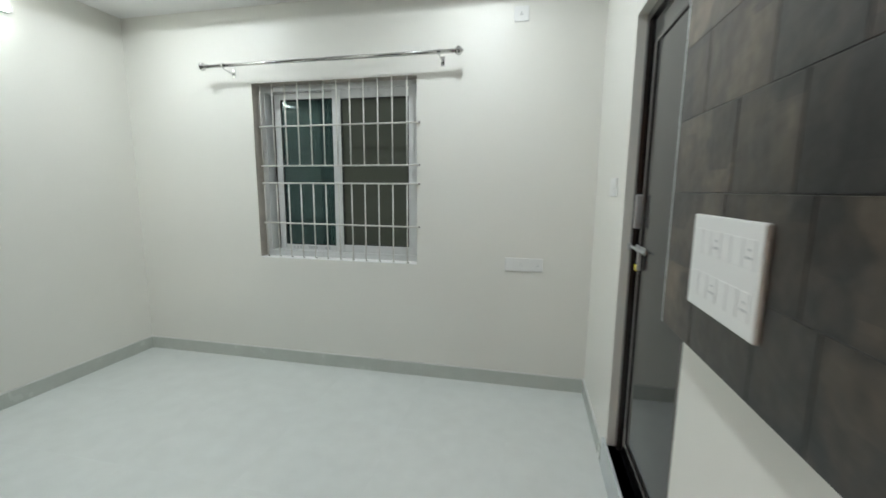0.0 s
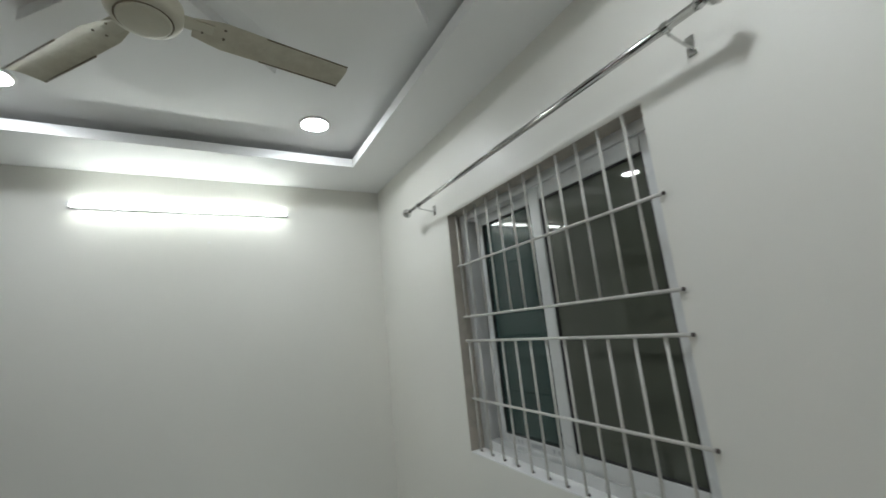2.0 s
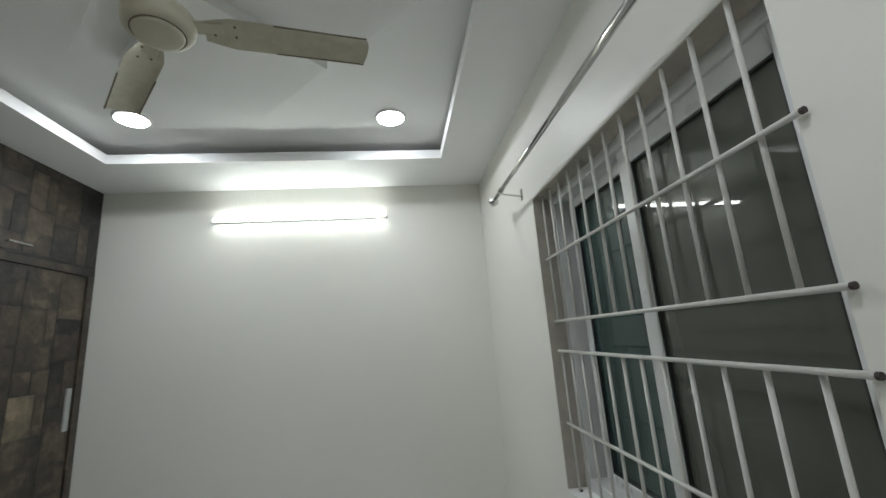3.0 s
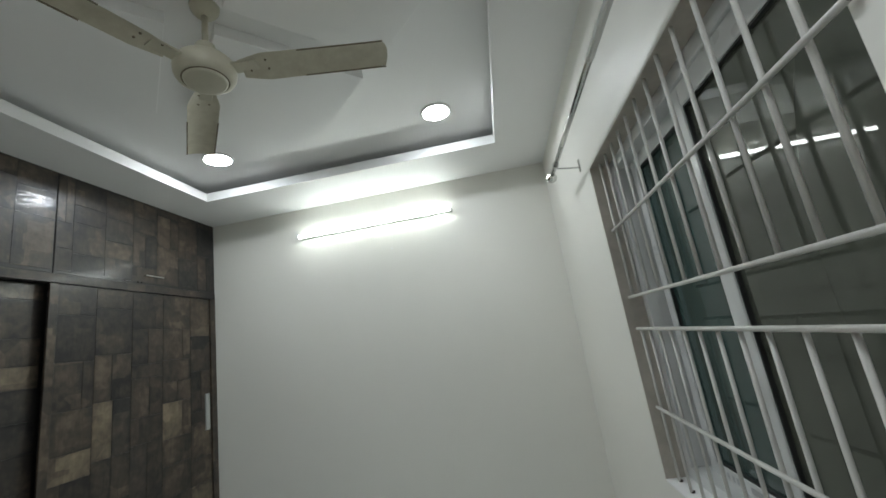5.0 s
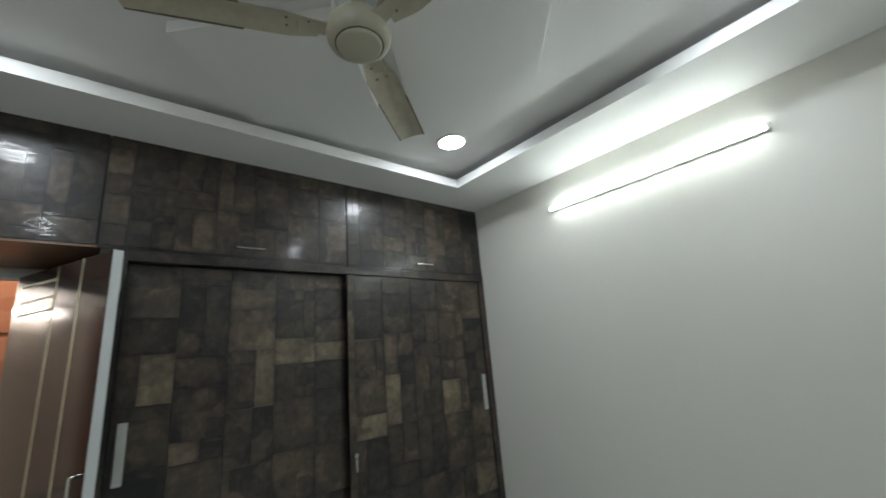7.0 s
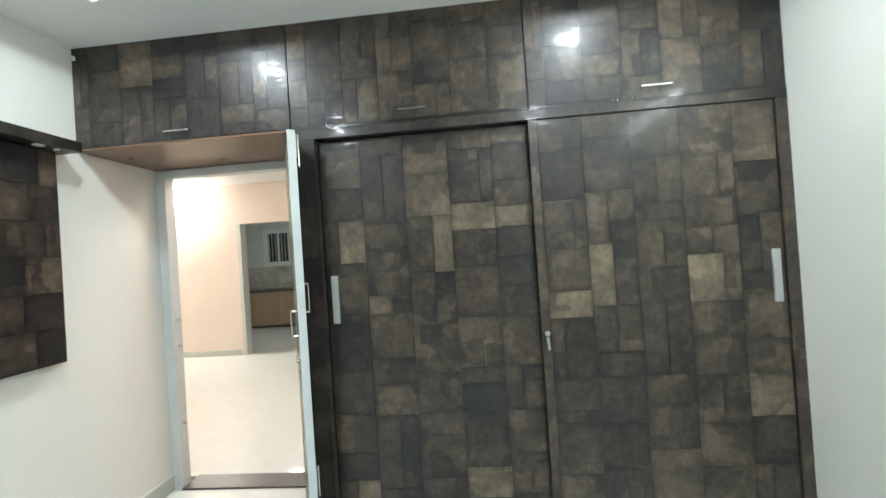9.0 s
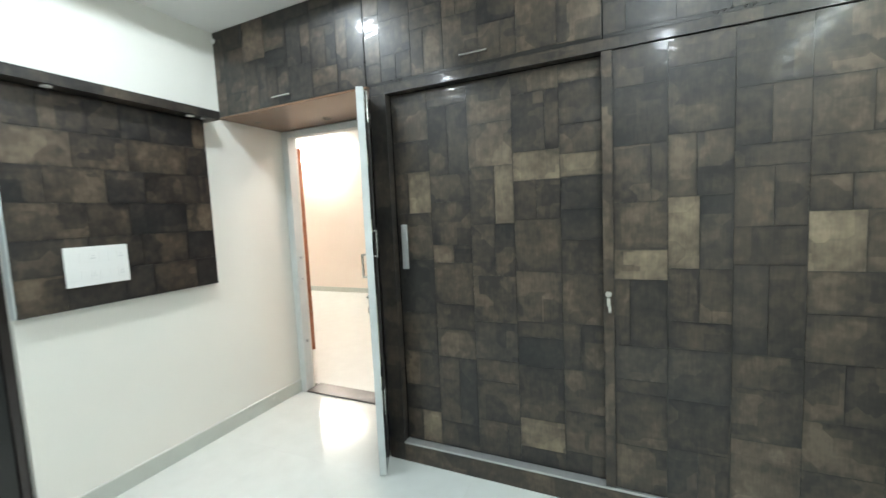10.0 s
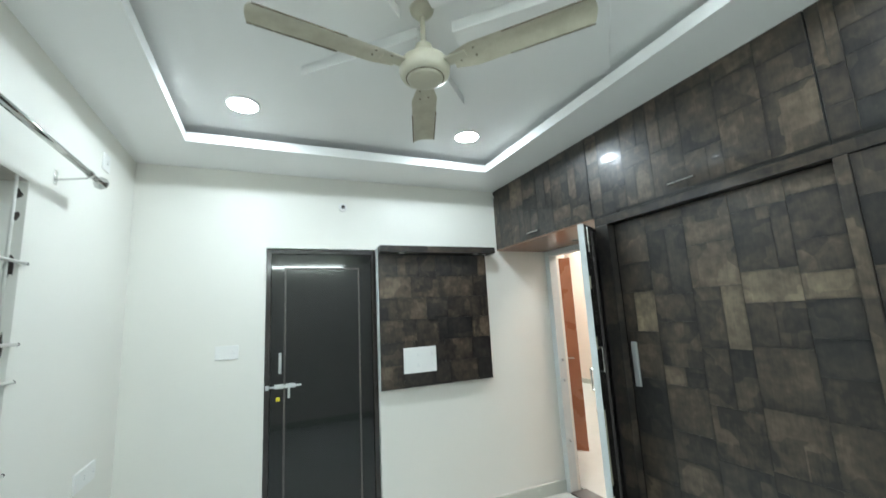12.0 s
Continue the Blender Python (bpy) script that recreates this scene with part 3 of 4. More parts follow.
LZ0, LZ1 = 2.104, ZC
lo = thing("loft_cabinet", ((XW + XE) / 2, -0.25, LZ0), "dark wood-block laminate overhead loft cabinet above the wardrobe and entry", "cabinet")
part("body", box(XW, XE, YS, FY - 0.022, LZ0 + 0.012, LZ1), M_BLACK, lo)
part("bottom_panel", box(WXL, XE, YS, FY - 0.002, LZ0, LZ0 + 0.011, bevel=0.001), M_LOFTU, lo, "glossy brown underside")
loft_doors = []
for a, b, hx in ((XE, -0.558, 0.03), (-0.560, -1.728, -1.172), (-1.730, XW, -2.312)):
    d = part("loft_door", box(b + 0.001, a - 0.001, FY - 0.021, FY - 0.002, LZ0 + (0.012 if a == XE else 0.0), LZ1 - 0.001, bevel=0.001), M_JOINT, lo)
    loft_doors.append(d)
    bm = box(hx - 0.068, hx + 0.068, FY + 0.018, FY + 0.026, 2.153, 2.161, bevel=0.002)
    for s in (-0.06, 0.06):
        add_box(bm, hx + s - 0.005, hx + s + 0.005, FY, FY + 0.02, 2.153, 2.161, bevel=0.001)
    part("handle", bm, M_CHROME, d, "slim chrome bar handle")
solid("ceiling_clip", box(XE - 0.028, XE - 0.002, FY + 0.002, FY + 0.012, 2.575, 2.60, bevel=0.002), M_PLATE, "small white clip on the loft corner", "clip")

# ---- switch panel board ----
PX = 0.545
PB = thing("wall_panel", (0.57, 0.62, 1.05), "dark wood-block laminate wall panel with a lit-spot ledge on top", "wall panel")
part("board", box(PX + 0.001, XE - 0.001, 0.158, 1.088, 1.052, 2.06, bevel=0.001), M_JOINT, PB)
part("edge_strip", box(PX, XE - 0.001, 1.0885, 1.0925, 1.052, 2.105), M_EDGE, PB, "pale grey side edge")
part("ledge", box(0.462, XE - 0.001, 0.105, 1.088, 2.062, 2.112, bevel=0.001), M_LAM, PB)
for y in (0.91, 0.27, 0.19):
    part("spot", rod((0.503, y, 2.058), (0.503, y, 2.0618), 0.022 if y > 0.2 else 0.012, 20), M_PLATE, PB, "small unlit spot ring")


def switch_plate(y0, y1, z0, z1, mat4, n, label, rows=1):
    """Plate in the x-z plane facing -y before mat4."""
    w, h = y1 - y0, z1 - z0
    t = thing("switch_plate", mat4, label, "switch plate")
    m = mat4
    bm = box(-w / 2, w / 2, -0.010, 0, -h / 2, h / 2, bevel=0.003, m=m)
    part("plate", bm, M_PLATE, t)
    cell = (w - 0.03) / n
    for r in range(rows):
        zc = (r - (rows - 1) / 2) * (h / rows) * 0.9
        for i in range(n):
            x = -w / 2 + 0.015 + cell * (i + 0.5)
            hh = min(0.024, h / rows * 0.33)
            part("switch", box(x - cell * 0.42, x + cell * 0.42, -0.0112, -0.0102, zc - hh, zc + hh, bevel=0.0004, m=m), M_PLATE, t)
            if i % 3 == 2 or n == 1:
                b = bmesh.new()
                for dx, dz in ((-0.006, -0.006), (0.006, -0.006), (0, 0.007)):
                    add_rod(b, (x + dx, -0.0122, zc + dz), (x + dx, -0.0112, zc + dz), 0.0026, 8)
                bmesh.ops.transform(b, matrix=m, verts=b.verts)
                part("socket_hole", b, M_HOLE if n == 1 else M_GREYP, t)
    return t


north = lambda x, z: Matrix.Translation((x, YN, z))
east = lambda x, y, z: Matrix.Translation((x, y, z)) @ Matrix.Rotation(radians(-90), 4, "Z")
switch_plate(0, 0.245, 0, 0.088, north(0.175, 0.90), 6, "white switch and socket plate low on the wall beside the window")
switch_plate(0, 0.088, 0, 0.088, north(0.105, 2.452), 1, "small white socket high on the wall beside the curtain rod")
switch_plate(0, 0.135, 0, 0.088, east(XE, 2.088, 1.405), 3, "white switch plate on the wall beside the black door")
switch_plate(0, 0.262, 0, 0.188, east(PX, 0.782, 1.249), 6, "large white switch plate on the dark wall panel", rows=2)

bm = rod((XE, 1.339, 2.422), (XE - 0.012, 1.339, 2.422), 0.032, 24)
t = solid("pipe_cover", bm, M_PLATE, "round white pipe cover with a dark centre on the wall", "pipe cover")
part("outlet", rod((XE - 0.012, 1.339, 2.422), (XE - 0.035, 1.339, 2.420), 0.014, 16), M_DBRN, t, "dark stub")

# ---- bathroom door ----
bd = thing("door_1", (XE + 0.05, 1.475, BZ0), "closed glossy black door with brown beading in a dark frame", "door", kind="structure")
bm = bmesh.new()
FX0, FX1 = XE + 0.036, XE + 0.10
add_box(bm, FX0, FX1, BY0, BY0 + 0.035, BZ0, BZ1, bevel=0.002)
add_box(bm, FX0, FX1, BY1 - 0.035, BY1, BZ0, BZ1, bevel=0.002)
add_box(bm, FX0, FX1, BY0 + 0.035, BY1 - 0.035, BZ1 - 0.035, BZ1, bevel=0.002)
part("door_frame", bm, M_DBRN, bd)
LX = XE + 0.05
ly0, ly1, lz0, lz1 = BY0 + 0.036, BY1 - 0.036, BZ0 + 0.004, BZ1 - 0.036
leaf = part("door_leaf", box(LX, LX + 0.032, ly0, ly1, lz0, lz1, bevel=0.002), M_DOORBLK, bd)
bm = bmesh.new()
by0, by1, bz0, bz1 = ly0 + 0.09, ly1 - 0.085, lz0 + 0.085, lz1 - 0.10
for a in ((by0, by0 + 0.014, bz0, bz1), (by1 - 0.014, by1, bz0, bz1), (by0 + 0.014, by1 - 0.014, bz0, bz0 + 0.014), (by0 + 0.014, by1 - 0.014, bz1 - 0.014, bz1)):
    add_box(bm, LX - 0.006, LX - 0.0005, a[0], a[1], a[2], a[3], bevel=0.002)
part("beading", bm, M_DOORBEAD, leaf, "brown raised beading")
part("handle", box(LX - 0.028, LX - 0.002, 1.757, 1.777, 1.235, 1.375, bevel=0.006), M_SATIN, leaf, "satin steel pull handle")
bm = box(LX - 0.006, LX - 0.001, 1.665, 1.80, 1.135, 1.165, bevel=0.001)
add_rod(bm, (LX - 0.014, 1.63, 1.15), (LX - 0.014, 1.835, 1.15), 0.006)
add_box(bm, LX - 0.02, LX - 0.006, 1.70, 1.716, 1.07, 1.15, bevel=0.002)
part("sliding_bolt", bm, M_SATIN, leaf, "steel sliding bolt with hasp")
part("bolt_keeper", box(FX0 - 0.012, FX0 - 0.001, 1.835, 1.857, 1.135, 1.165, bevel=0.002), M_SATIN, bd)
part("lock_tag", box(LX - 0.008, LX - 0.001, 1.765, 1.79, 1.055, 1.08, bevel=0.002), M_YEL, leaf, "yellow plastic tag")
part("threshold", box(XE + 0.001, XE + 0.14, BY0 - 0.004, BY1 + 0.004, BZ0 - 0.012, BZ0, bevel=0.002), M_DBRN, bd)
part("step_riser", box(XE - 0.015, XE - 0.0005, BY0 - 0.045, BY1 + 0.045, FZ, BZ0 + 0.012, bevel=0.003), M_RISER, bd, "pale blue-grey stone riser")
part("bathroom_backing", box(XE + 0.15, XE + 0.17, BY0 - 0.1, BY1 + 0.1, 0, BZ1 + 0.1), M_WALL, None, "plain wall closing the room behind the black door", "wall", "structure")

# ---- entry door ----
ed = thing("door_2", (0.13, -0.585, 0), "open entry door with a painted frame, its brown leaf swung into the room", "door", kind="structure")
bm = bmesh.new()
add_box(bm, DX1 - 0.062, DX1, YS - 0.075, YS + 0.004, FZ, DZ, bevel=0.003)
add_box(bm, DX0 - 0.08, DX0, YS - 0.075, YS + 0.004, FZ, DZ, bevel=0.003)
add_box(bm, DX0, DX1 - 0.062, YS - 0.075, YS + 0.004, DZ - 0.048, DZ, bevel=0.003)
part("door_frame", bm, M_FRAMEW, ed)
part("threshold", box(DX0, DX1 - 0.062, YS - 0.15, YS + 0.01, FZ - 0.004, FZ + 0.012, bevel=0.002), M_GRANITE, ed, "dark grey stone threshold")
bm = bmesh.new()
for z in (0.95, 1.12, 0.45):
    add_box(bm, DX1 - 0.06205, DX1 - 0.0885, YS - 0.04, YS - 0.025, z, z + 0.02)
part("keeper", bm, M_SATIN, ed)

HX, HY, EX, EY = -0.300, -0.500, -0.637, 0.180
ang = math.atan2(EY - HY, EX - HX)
LW = math.hypot(EX - HX, EY - HY)
lm = Matrix.Translation((HX, HY, 0)) @ Matrix.Rotation(ang, 4, "Z")
# in the leaf's own frame x runs from hinge to free edge; -y is the hall side, +y the room side
lf = part("door_leaf", box(0.0, LW - 0.004, -0.016, 0.016, FZ + 0.012, 2.054, bevel=0.001, m=lm), M_BLACK, ed, "dark brown-black leaf")
part("hall_facing", box(0.0, LW - 0.0045, -0.0185, -0.0165, FZ + 0.014, 2.052, m=lm), M_LEAF, lf, "glossy brown face with reflections")
part("edge_band", box(LW - 0.0035, LW, -0.018, 0.018, FZ + 0.012, 2.056, bevel=0.001, m=lm), M_EDGE, lf, "pale blue-grey edge band")
bm = bmesh.new()
for a in ((LW - 0.216, LW - 0.204, 0.08, 2.052), (LW - 0.406, LW - 0.394, 0.08, 2.052), (0.06, LW - 0.406, 1.988, 2.0), (0.06, LW - 0.406, 1.915, 1.927), (0.06, LW - 0.406, 1.858, 1.870)):
    add_box(bm, a[0], a[1], -0.0205, -0.0186, a[2], a[3], m=lm)
part("ivory_inlay", bm, M_IVORY, lf, "ivory inlay lines")
bm = bmesh.new()
for z0, z1, y0 in ((1.93, 2.04, 0.017), (0.42, 0.52, 0.017)):
    add_box(bm, LW - 0.045, LW - 0.005, y0, y0 + 0.004, z0, z1, bevel=0.001, m=lm)
    add_rod(bm, lm @ Vector((LW - 0.025, y0 + 0.012, z0 - 0.04)), lm @ Vector((LW - 0.025, y0 + 0.012, z1)), 0.005)
part("tower_bolt", bm, M_CHROME, lf, "steel tower bolt")
def pull(x, y0, y1, z0, z1):
    """D-shaped pull handle on a leaf, standing off from y0 to y1."""
    g = bmesh.new()
    for z in (z0, z1):
        add_rod(g, lm @ Vector((x, y0, z)), lm @ Vector((x, y1, z)), 0.005)
    add_rod(g, lm @ Vector((x, y1, z0 - 0.004)), lm @ Vector((x, y1, z1 + 0.004)), 0.0055)
    return g


for x in (LW - 0.125, LW - 0.31):
    part("moulding", box(x - 0.018, x + 0.018, 0.0163, 0.0195, 0.09, 2.03, bevel=0.001, m=lm), M_DOORBEAD, lf, "brown vertical moulding strip")
part("pull_handle", pull(LW - 0.04, 0.0165, 0.034, 1.22, 1.35), M_CHROME, lf, "steel pull handle on the room face")
part("pull_handle", pull(LW - 0.04, -0.0188, -0.044, 1.115, 1.23), M_CHROME, lf, "steel pull handle on the hall face")
bm = box(LW - 0.06, LW - 0.03, -0.030, -0.0188, 0.925, 0.955, bevel=0.002, m=lm)
add_rod(bm, lm @ Vector((LW - 0.045, -0.0188, 1.005)), lm @ Vector((LW - 0.045, -0.034, 1.005)), 0.011)
part("lock_plate", bm, M_CHROME, lf, "steel lock plate and knob")
bm = bmesh.new()
for z in (0.25, 1.05, 1.85):
    add_rod(bm, (HX + 0.004, HY + 0.004, z - 0.05), (HX + 0.004, HY + 0.004, z + 0.05), 0.006)
part("hinge", bm, M_CHROME, ed)

bm = bmesh.new()
for z0, z1 in ((1.68, 1.75), (1.34, 1.41), (0.64, 1.02), (0.54, 0.585)):
    add_box(bm, LW - 0.026, LW - 0.008, 0.0162, 0.0185, z0, z1, m=lm)
part("ivory_inlay", bm, M_IVORY, lf, "short ivory inlay pieces along the free edge")

# ---- the hall beyond ----
HYS = -4.15
part("hall_floor", box(-1.6, 4.6, HYS - 0.15, YS - 0.15, -0.1, FZ), M_TILE, None, "glossy pale tiled hall floor", "floor", "structure")
part("hall_ceiling", box(-1.6, 4.6, HYS - 0.15, YS - 0.15, 2.75, 2.85), M_CEIL, None, "white hall ceiling", "ceiling", "structure")
bm = bmesh.new()
KX0, KX1 = 1.42, 2.28
add_box(bm, -1.6, KX0, HYS - 0.15, HYS, 0, 2.75)
add_box(bm, KX1, 4.6, HYS - 0.15, HYS, 0, 2.75)
add_box(bm, KX0, KX1, HYS - 0.15, HYS, 2.12, 2.75)
part("hall_wall_south", bm, M_CREAM, None, "cream hall wall with the kitchen opening", "wall", "structure")
part("hall_wall_west", box(-1.75, -1.6, HYS, YS - 0.15, 0, 2.75), M_CREAM, None, "cream hall wall", "wall", "structure")
part("hall_wall_east", box(4.6, 4.75, HYS, YS - 0.15, 0, 2.75), M_CREAM, None, "cream hall wall", "wall", "structure")
part("hall_wall_north", box(XE + 0.15, 4.6, YS - 0.15, YS, 0, 2.75), M_CREAM, None, "cream hall wall", "wall", "structure")
part("hall_skirting", box(KX1 + 0.06, 4.6, HYS, HYS + 0.012, FZ, FZ + 0.09), M_SKIRT, None, "grey tile skirting in the hall", "skirting", "structure")
part("trim", box(KX1 - 0.03, KX1 + 0.03, HYS - 0.151, HYS + 0.008, FZ, 2.12, bevel=0.002), M_FRAMEW, None, "cream kitchen door jamb", "trim", "structure")
# unseen panel, added to light the hall and spill onto the east wall
hl = thing("hall_fill_light", (0.0, -1.45, 2.75), "unseen warm ceiling panel, added to light the hall and doorway", "ceiling light")
part("frame", box(-0.3, 0.3, -1.75, -1.15, 2.735, 2.749, bevel=0.003), M_PLATE, hl)
part("diffuser", box(-0.28, 0.28, -1.73, -1.17, 2.73, 2.7345), M_HALL, hl, "glowing face of the added panel")
hl = thing("wall_light", (3.4, HYS, 2.56), "lit warm-white tube light high on the hall wall", "tube light")
part("housing", box(2.86, 3.94, HYS + 0.0005, HYS + 0.025, 2.535, 2.585, bevel=0.004), M_PLATE, hl)
part("diffuser", rod((2.87, HYS + 0.045, 2.56), (3.93, HYS + 0.045, 2.56), 0.019, 16), M_HALLW, hl, "lit warm-white diffuser", smooth=True)
dm = Matrix.Translation((1.125, -1.255, FZ)) @ Matrix.Rotation(math.atan2(0.55, 0.5), 4, "Z")
wdoor = thing("wooden_door", dm, "open orange-brown wooden door leaf standing in the hall", "door")
part("door_leaf", box(0, 0.745, -0.018, 0.018, FZ + 0.004, 2.09, bevel=0.002, m=dm), M_ORANGE, wdoor)
bm = rod(dm @ Vector((0.06, 0.018, 1.0)), dm @ Vector((0.06, 0.06, 1.0)), 0.01)
add_rod(bm, dm @ Vector((0.06, 0.06, 1.0)), dm @ Vector((0.16, 0.06, 1.0)), 0.009)
part("handle", bm, M_CHROME, wdoor, "steel lever handle")
oc = thing("hall_cabinet", (-0.4, -2.4, 0), "tall orange-brown wooden cabinet in the hall", "cabinet")
part("body", box(-1.2, 0.0605, -2.8, -2.02, FZ, 2.45, bevel=0.003), M_ORANGE, oc)
part("door", box(-0.56, 0.055, -2.018, -2.0, 0.08, 1.9, bevel=0.002), M_ORANGE, oc)
part("door", box(-1.19, -0.565, -2.018, -2.0, 0.08, 1.9, bevel=0.002), M_ORANGE, oc)
part("edge_strip", box(0.061, 0.085, -2.8, -2.0, FZ, 1.93, bevel=0.002), M_FRAMEW, oc, "cream edge strip")
part("header", box(-1.19, 0.085, -2.018, -2.0, 1.935, 2.45, bevel=0.002), M_ORANGE, oc)

# ---- the kitchen beyond ----
part("kitchen_floor", box(0.4, 4.2, -7.2, HYS - 0.15, -0.1, FZ), M_TILE, None, "pale kitchen floor", "floor", "structure")
part("kitchen_ceiling", box(0.4, 4.2, -7.2, HYS - 0.15, 2.75, 2.85), M_CEIL, None, "white kitchen ceiling", "ceiling", "structure")
bm = bmesh.new()
QX0, QX1 = 2.86, 3.48
add_box(bm, 0.4, QX0, -7.35, -7.2, 0, 2.75)
add_box(bm, QX1, 4.2, -7.35, -7.2, 0, 2.75)
add_box(bm, QX0, QX1, -7.35, -7.2, 0, 1.45)
add_box(bm, QX0, QX1, -7.35, -7.2, 2.22, 2.75)
part("kitchen_wall_south", bm, M_KWALL, None, "kitchen wall with a small window", "wall", "structure")
part("kitchen_wall_west", box(0.25, 0.4, -7.2, HYS - 0.15, 0, 2.75), M_KWALL, None, "kitchen side wall", "wall", "structure")
part("kitchen_wall_east", box(4.2, 4.35, -7.2, HYS - 0.15, 0, 2.75), M_KWALL, None, "kitchen side wall", "wall", "structure")
part("backsplash", box(0.4, QX0 - 0.05, -7.199, -7.19, 0.89, 1.45), M_KTILE, None, "brown patterned wall tile", "wall tile", "structure")
part("backsplash_low", box(QX0 - 0.05, 4.2, -7.199, -7.19, 0.89, 1.395), M_KTILE, None, "brown patterned wall tile", "wall tile", "structure")
kw = thing("window_2", ((QX0 + QX1) / 2, -7.25, 1.45), "small white kitchen window", "window", kind="structure")
bm = bmesh.new()
for a in ((QX0 - 0.05, QX0 + 0.05, 1.4, 2.27), (QX1 - 0.05, QX1 + 0.05, 1.4, 2.27), (QX0 + 0.05, QX1 - 0.05, 1.4, 1.5), (QX0 + 0.05, QX1 - 0.05, 2.17, 2.27), (3.15, 3.19, 1.5, 2.17)):
    add_box(bm, a[0], a[1], -7.21, -7.16, a[2], a[3], bevel=0.004)
part("window_frame", bm, M_UPVC, kw)
part("pane", box(QX0, QX1, -7.25, -7.244, 1.45, 2.22), M_SEAL, kw, "dark night pane")
for n in range(1, 8):
    x = QX0 + n * (QX1 - QX0) / 8
    part("bar", rod((x, -7.19, 1.5), (x, -7.19, 2.17), 0.007, 6), M_UPVC, kw)
# no source is in view here; this lamp is added to brighten the kitchen
kl = thing("kitchen_fill_light", (2.3, -5.6, 2.75), "unseen small round ceiling lamp, added to brighten the kitchen", "ceiling light")
part("rim", rod((2.3, -5.6, 2.735), (2.3, -5.6, 2.749), 0.12, 24), M_PLATE, kl)
part("diffuser", rod((2.3, -5.6, 2.722), (2.3, -5.6, 2.7345), 0.10, 24), M_HALLK, kl, "glowing disc of the added lamp")
kc = thing("kitchen_counter", (2.3, -6.9, 0), "tan kitchen base cabinets under a dark granite worktop", "kitchen counter")
part("body", box(0.4, 4.2, -7.189, -6.62, 0.1, 0.84), M_KCAB, kc)
for i in range(6):
    part("door", box(0.42 + i * 0.635, 1.04 + i * 0.635, -6.618, -6.60, 0.12, 0.83, bevel=0.003), M_KCAB, kc)
part("worktop", box(0.4, 4.2, -7.189, -6.58, 0.842, 0.88, bevel=0.004), M_GRANITE, kc, "dark granite worktop")
part("plinth", box(0.4, 4.2, -7.189, -6.68, FZ, 0.099), M_GRANITE, kc)

# ---- outside the window ----
part("outside_wall", box(-4.5, 2.5, 4.3, 4.45, -1.0, 4.5), M_OUT, None, "dim rough plaster wall of the neighbour seen through the glass", "wall", "structure")
part("ground", box(-60, 60, -60, 60, -0.45, -0.4), M_OUT, None, "dark bare ground outside", "ground", "structure")


# ---- laminate blocks ----
BLOCKS = {}


def block(w, h, axis, mat, parent, at):
    """A thin block of w by h on shared mesh data, lying on a face that looks along axis (y or x)."""
    key = (round(w, 3), round(h, 3), axis, mat.name)
    if key not in BLOCKS:
        bm = bmesh.new()
        g, d = 0.0009, 0.0013
        a, b, c = w / 2 - g, h / 2 - g, 0.0007
        lo = [(-a, 0, -b), (a, 0, -b), (a, 0, b), (-a, 0, b)]
        up = [(-a + c, d, -b + c), (a - c, d, -b + c), (a - c, d, b - c), (-a + c, d, b - c)]
        if axis == "x":
            lo, up = [(-y, x, z) for x, y, z in lo], [(-y, x, z) for x, y, z in up]
        lo, up = [bm.verts.new(p) for p in lo], [bm.verts.new(p) for p in up]
        bm.faces.new(up)
        for i in range(4):
            bm.faces.new((lo[i], lo[(i + 1) % 4], up[(i + 1) % 4], up[i]))
        BLOCKS[key] = finish("block", bm, mat)
    ob = new("block", BLOCKS[key])
    ob.parent = parent
    base = ORIGIN[parent.name].inverted() @ Vector(at)
    ob.location = base
    return ob


def lay(parent, u0, u1, z0, z1, plane, axis, cols, tans, rnd, flat=False):
    """Fills a face with blocks: strips cut across, some blocks split again. tans: places of the light ones."""
    def put(a, b, c, d):
        a, b, c, d = max(a, u0), min(b, u1), max(c, z0), min(d, z1)
        if b - a < 0.012 or d - c < 0.012:
            return
        hit = any(a <= p <= b and c <= q <= d for p, q in tans)
        mat = M_MID if hit else rnd.choice((M_LAM, M_LAM, M_DEEP) if flat else (M_LAM, M_LAM, M_LAM, M_LAM, M_DEEP))
        mid = ((a + b) / 2, plane, (c + d) / 2) if axis == "y" else (plane, (a + b) / 2, (c + d) / 2)
        block(b - a, d - c, axis, mat, parent, mid)

    p, end = (z0, z1) if flat else (u0, u1)
    lo_q, hi_q = (u0, u1) if flat else (z0, z1)
    while p < end - 0.01:
        w = cols
        if end - p - w < 0.05:
            w = end - p
        q = lo_q - rnd.uniform(0, 0.1)
        while q < hi_q:
            h = rnd.choice((0.14, 0.18, 0.24, 0.30) if flat else (0.10, 0.14, 0.17, 0.22, 0.26, 0.30))
            if hi_q - q - h < 0.04:
                h = hi_q - q + 0.001
            cells = [(p, p + w, q, q + h)]
            if not flat and h > 0.2 and rnd.random() < 0.4:
                c = w * rnd.choice((0.4, 0.5, 0.6))
                cells = [(p, p + c, q, q + h), (p + c, p + w, q, q + h)]
            for a, b, c, d in cells:
                if flat:
                    put(c, d, a, b)
                else:
                    put(a, b, c, d)
            q += h
        p += w


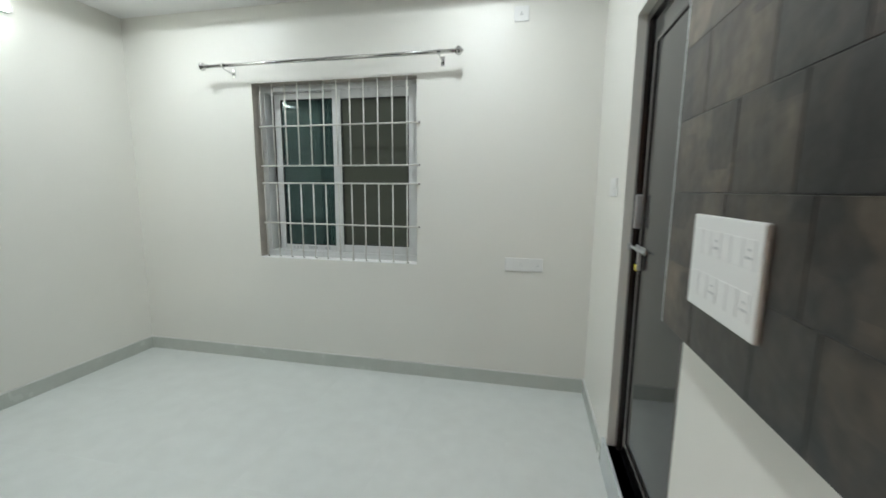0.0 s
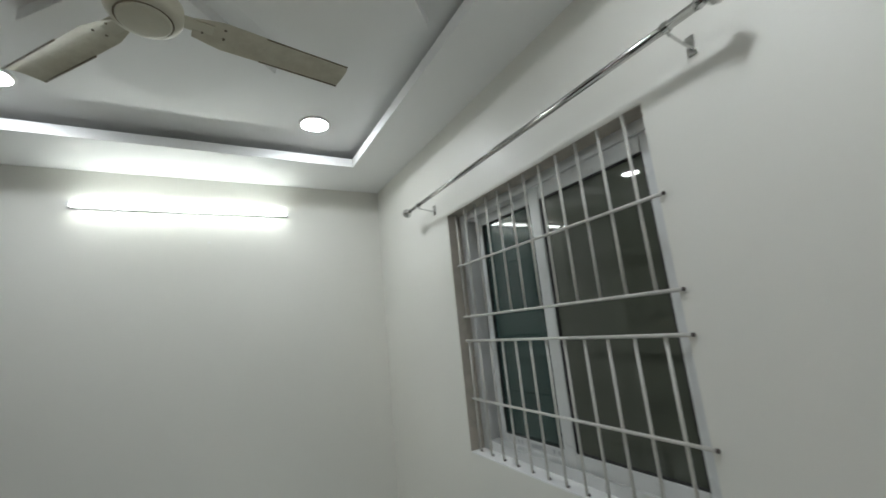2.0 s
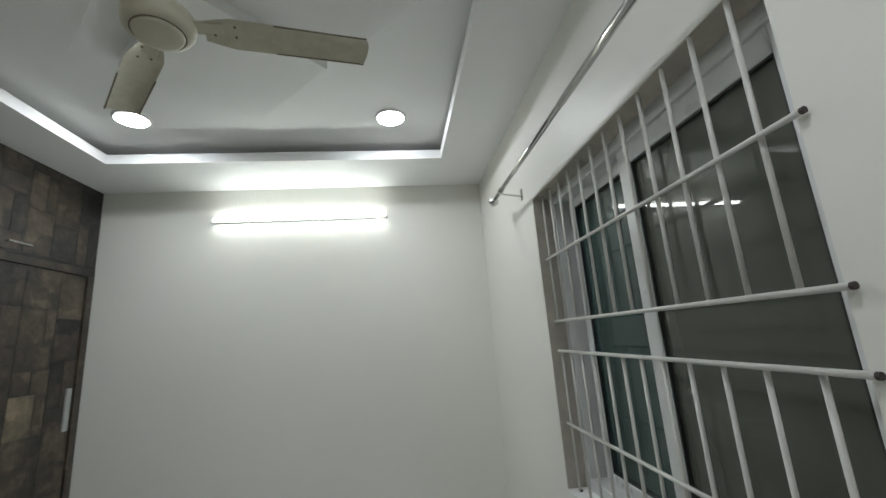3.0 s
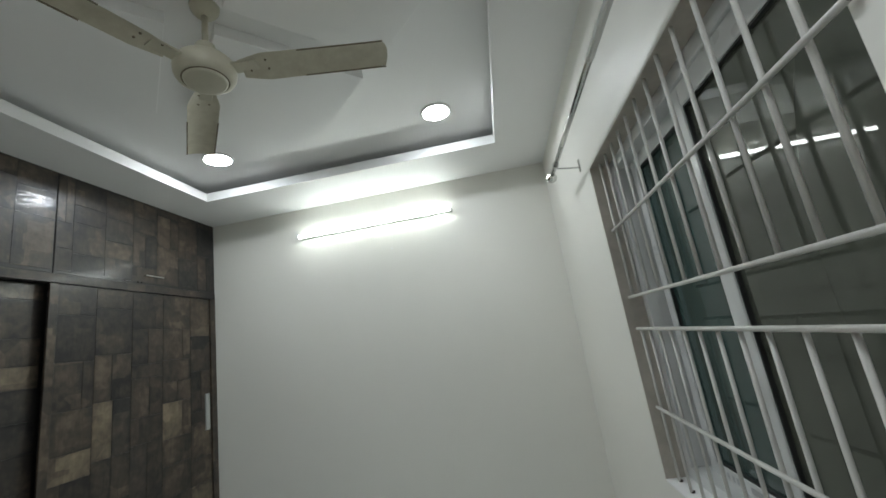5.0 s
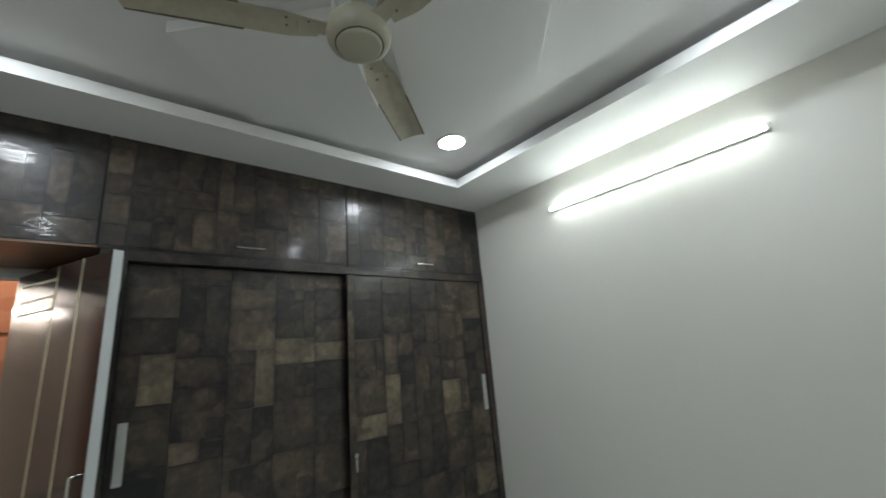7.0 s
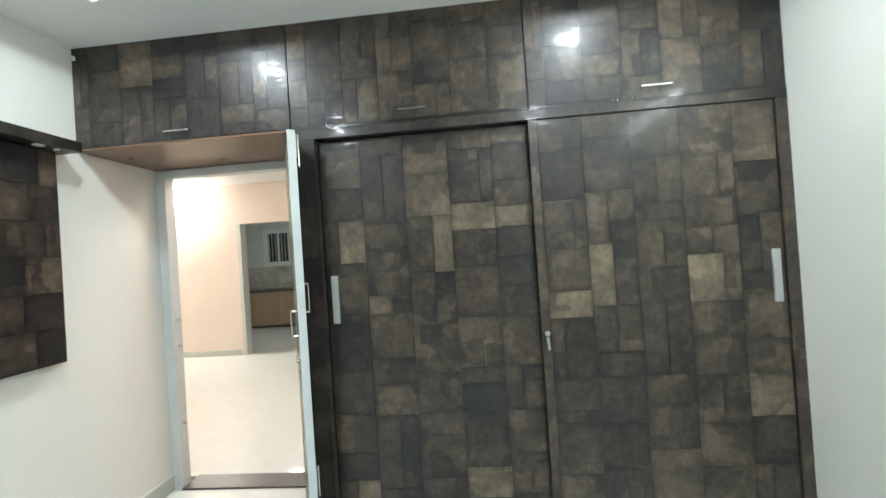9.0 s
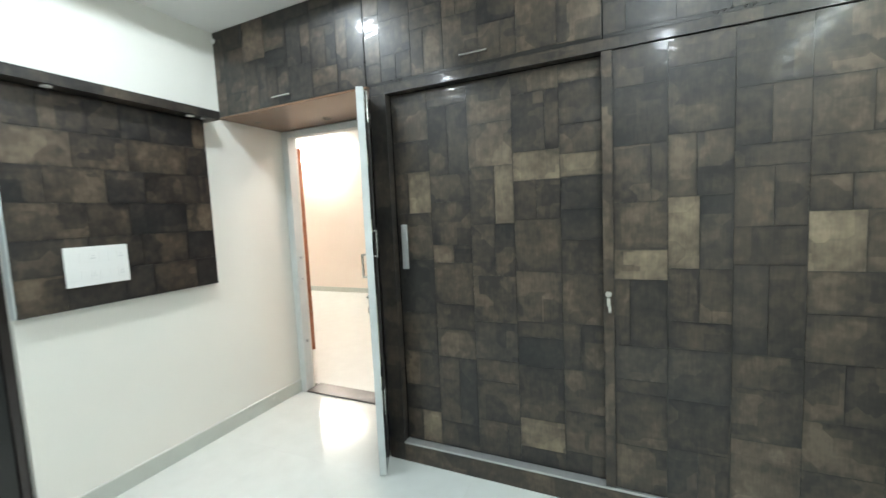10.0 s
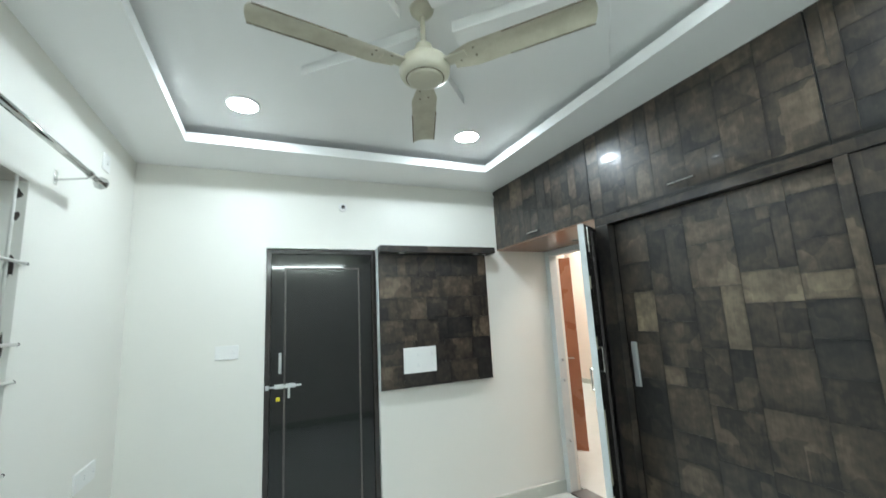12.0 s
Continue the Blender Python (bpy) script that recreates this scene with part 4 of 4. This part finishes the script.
def stack(parent, x0, x1, plane, z0, z1, cuts, splits, tans):
    """One column of blocks between the heights in cuts. splits: heights inside blocks that are cut again lengthwise, with the share."""
    edges = [z1, *cuts, z0]
    for top, low in zip(edges, edges[1:]):
        share = [k for h, k in splits if low < h < top]
        xs = [x0, x0 + (x1 - x0) * share[0], x1] if share else [x0, x1]
        for a, b in zip(xs, xs[1:]):
            mat = next((m for m, spots in tans for p, q in spots if a <= p <= b and low <= q <= top), M_LAM)
            block(b - a, top - low, "y", mat, parent, ((a + b) / 2, plane, (low + top) / 2))


rnd = random.Random(7)
EDGES_L = (-0.677, -0.886, -1.103, -1.326, -1.542, -1.735)
CUTS_L = ((1.807, 1.645, 1.429, 1.18, 0.888, 0.669, 0.478, 0.339), (1.96, 1.618, 1.48, 1.259, 1.165, 0.946, 0.811, 0.658, 0.297),
          (1.846, 1.639, 1.359, 1.10, 0.864, 0.669, 0.555, 0.344), (1.955, 1.691, 1.556, 1.374, 1.127, 0.881, 0.804, 0.659, 0.392, 0.242),
          (1.972, 1.789, 1.662, 1.56, 1.414, 1.274, 1.118, 0.885, 0.665, 0.46, 0.26))
SPLITS_L = (((1.5, 0.63), (0.25, 0.55)), ((1.8, 0.5), (1.2, 0.45), (0.5, 0.45)), ((1.5, 0.42), (1.2, 0.45), (0.2, 0.3)), ((1.85, 0.3), (1.45, 0.5)), ((0.76, 0.6),))
TONES_L = ((M_TAN, ((-0.86, 1.53), (-0.86, 0.2), (-1.28, 1.5), (-1.43, 1.62), (-1.63, 1.61), (-1.43, 0.32))),
           (M_MID, ((-1.65, 0.36), (-0.95, 1.2), (-1.65, 1.2), (-1.2, 0.98), (-0.78, 1.53), (-1.2, 1.72), (-1.4, 1.0))),
           (M_DEEP, ((-1.63, 1.49), (-1.63, 1.35), (-1.43, 0.73), (-1.05, 0.5), (-1.05, 1.75), (-1.2, 0.76), (-0.8, 1.0))))
for i in range(5):
    stack(ldoor, EDGES_L[i + 1], EDGES_L[i], FY - 0.05, 0.160, 2.053, CUTS_L[i], SPLITS_L[i], TONES_L)
EDGES_R = (-1.766, -1.966, -2.186, -2.408, -2.64, -2.828)
CUTS_R = ((1.9, 1.664, 1.43, 1.231, 1.105, 0.817, 0.667, 0.607, 0.368), (1.944, 1.689, 1.443, 1.154, 0.936, 0.821, 0.602, 0.387),
          (1.831, 1.62, 1.54, 1.317, 1.172, 0.822, 0.686, 0.474), (1.83, 1.631, 1.493, 1.367, 1.15, 0.994, 0.813, 0.587, 0.39), (1.78, 1.536, 1.265, 1.174, 0.966, 0.81, 0.613, 0.397))
SPLITS_R = (((1.55, 0.3), (1.0, 0.7)), ((1.6, 0.55), (1.3, 0.5), (1.0, 0.5), (0.3, 0.5)), ((1.75, 0.5), (1.4, 0.45), (1.0, 0.5)), ((1.25, 0.32), (1.43, 0.5), (1.7, 0.3), (0.7, 0.5)), ((1.4, 0.5), (0.3, 0.6)))
TONES_R = ((M_TAN, ((-1.86, 1.17), (-2.03, 1.3), (-2.46, 1.26), (-2.72, 0.72))),
           (M_MID, ((-2.45, 0.7), (-2.3, 0.4), (-2.7, 1.07), (-2.62, 1.43), (-2.05, 1.0), (-2.72, 1.9), (-1.86, 1.5))),
           (M_DEEP, ((-2.05, 0.7), (-2.25, 1.0), (-1.86, 0.72), (-2.13, 1.3), (-2.05, 0.3))))
for i in range(5):
    stack(rdoor, EDGES_R[i + 1], EDGES_R[i], FY - 0.01, 0.160, 2.053, CUTS_R[i], SPLITS_R[i], TONES_R)
for d, a, b in zip(loft_doors, (XE, -0.560, -1.730), (-0.557, -1.727, XW)):
    lay(d, b + 0.002, a - 0.002, LZ0 + 0.014, LZ1 - 0.003, FY - 0.002, "y", 0.178, [(-2.45, 2.55), (0.3, 2.48), (-1.05, 2.5)], rnd)
BOARD = [o for o in PB.children if o.name.startswith("board")][0]
lay(BOARD, 0.16, 1.086, 1.054, 2.058, PX + 0.001, "x", 0.166, [(1.0, 1.72), (1.0, 1.20)], rnd, flat=True)

# ---- floor tiles ----
FLOOR = bpy.data.objects["floor"]
TS = 0.6
tile_mesh = {}
for i in range(7):
    for j in range(7):
        x0, y0 = XW + 0.001 + i * TS, YS + 0.1 + (j - 1) * TS
        x1, y1 = min(x0 + TS - 0.0004, XE), min(y0 + TS - 0.0004, YN)
        y0 = max(y0, YS)
        if x1 - x0 < 0.02 or y1 - y0 < 0.02:
            continue
        key = (round(x1 - x0, 3), round(y1 - y0, 3))
        if key not in tile_mesh:
            tile_mesh[key] = finish("tile", box(-(x1 - x0) / 2, (x1 - x0) / 2, -(y1 - y0) / 2, (y1 - y0) / 2, -0.004, 0.0), M_TILE)
        t = new("tile", tile_mesh[key])
        t.parent, t.location = FLOOR, ((x0 + x1) / 2, (y0 + y1) / 2, FZ)
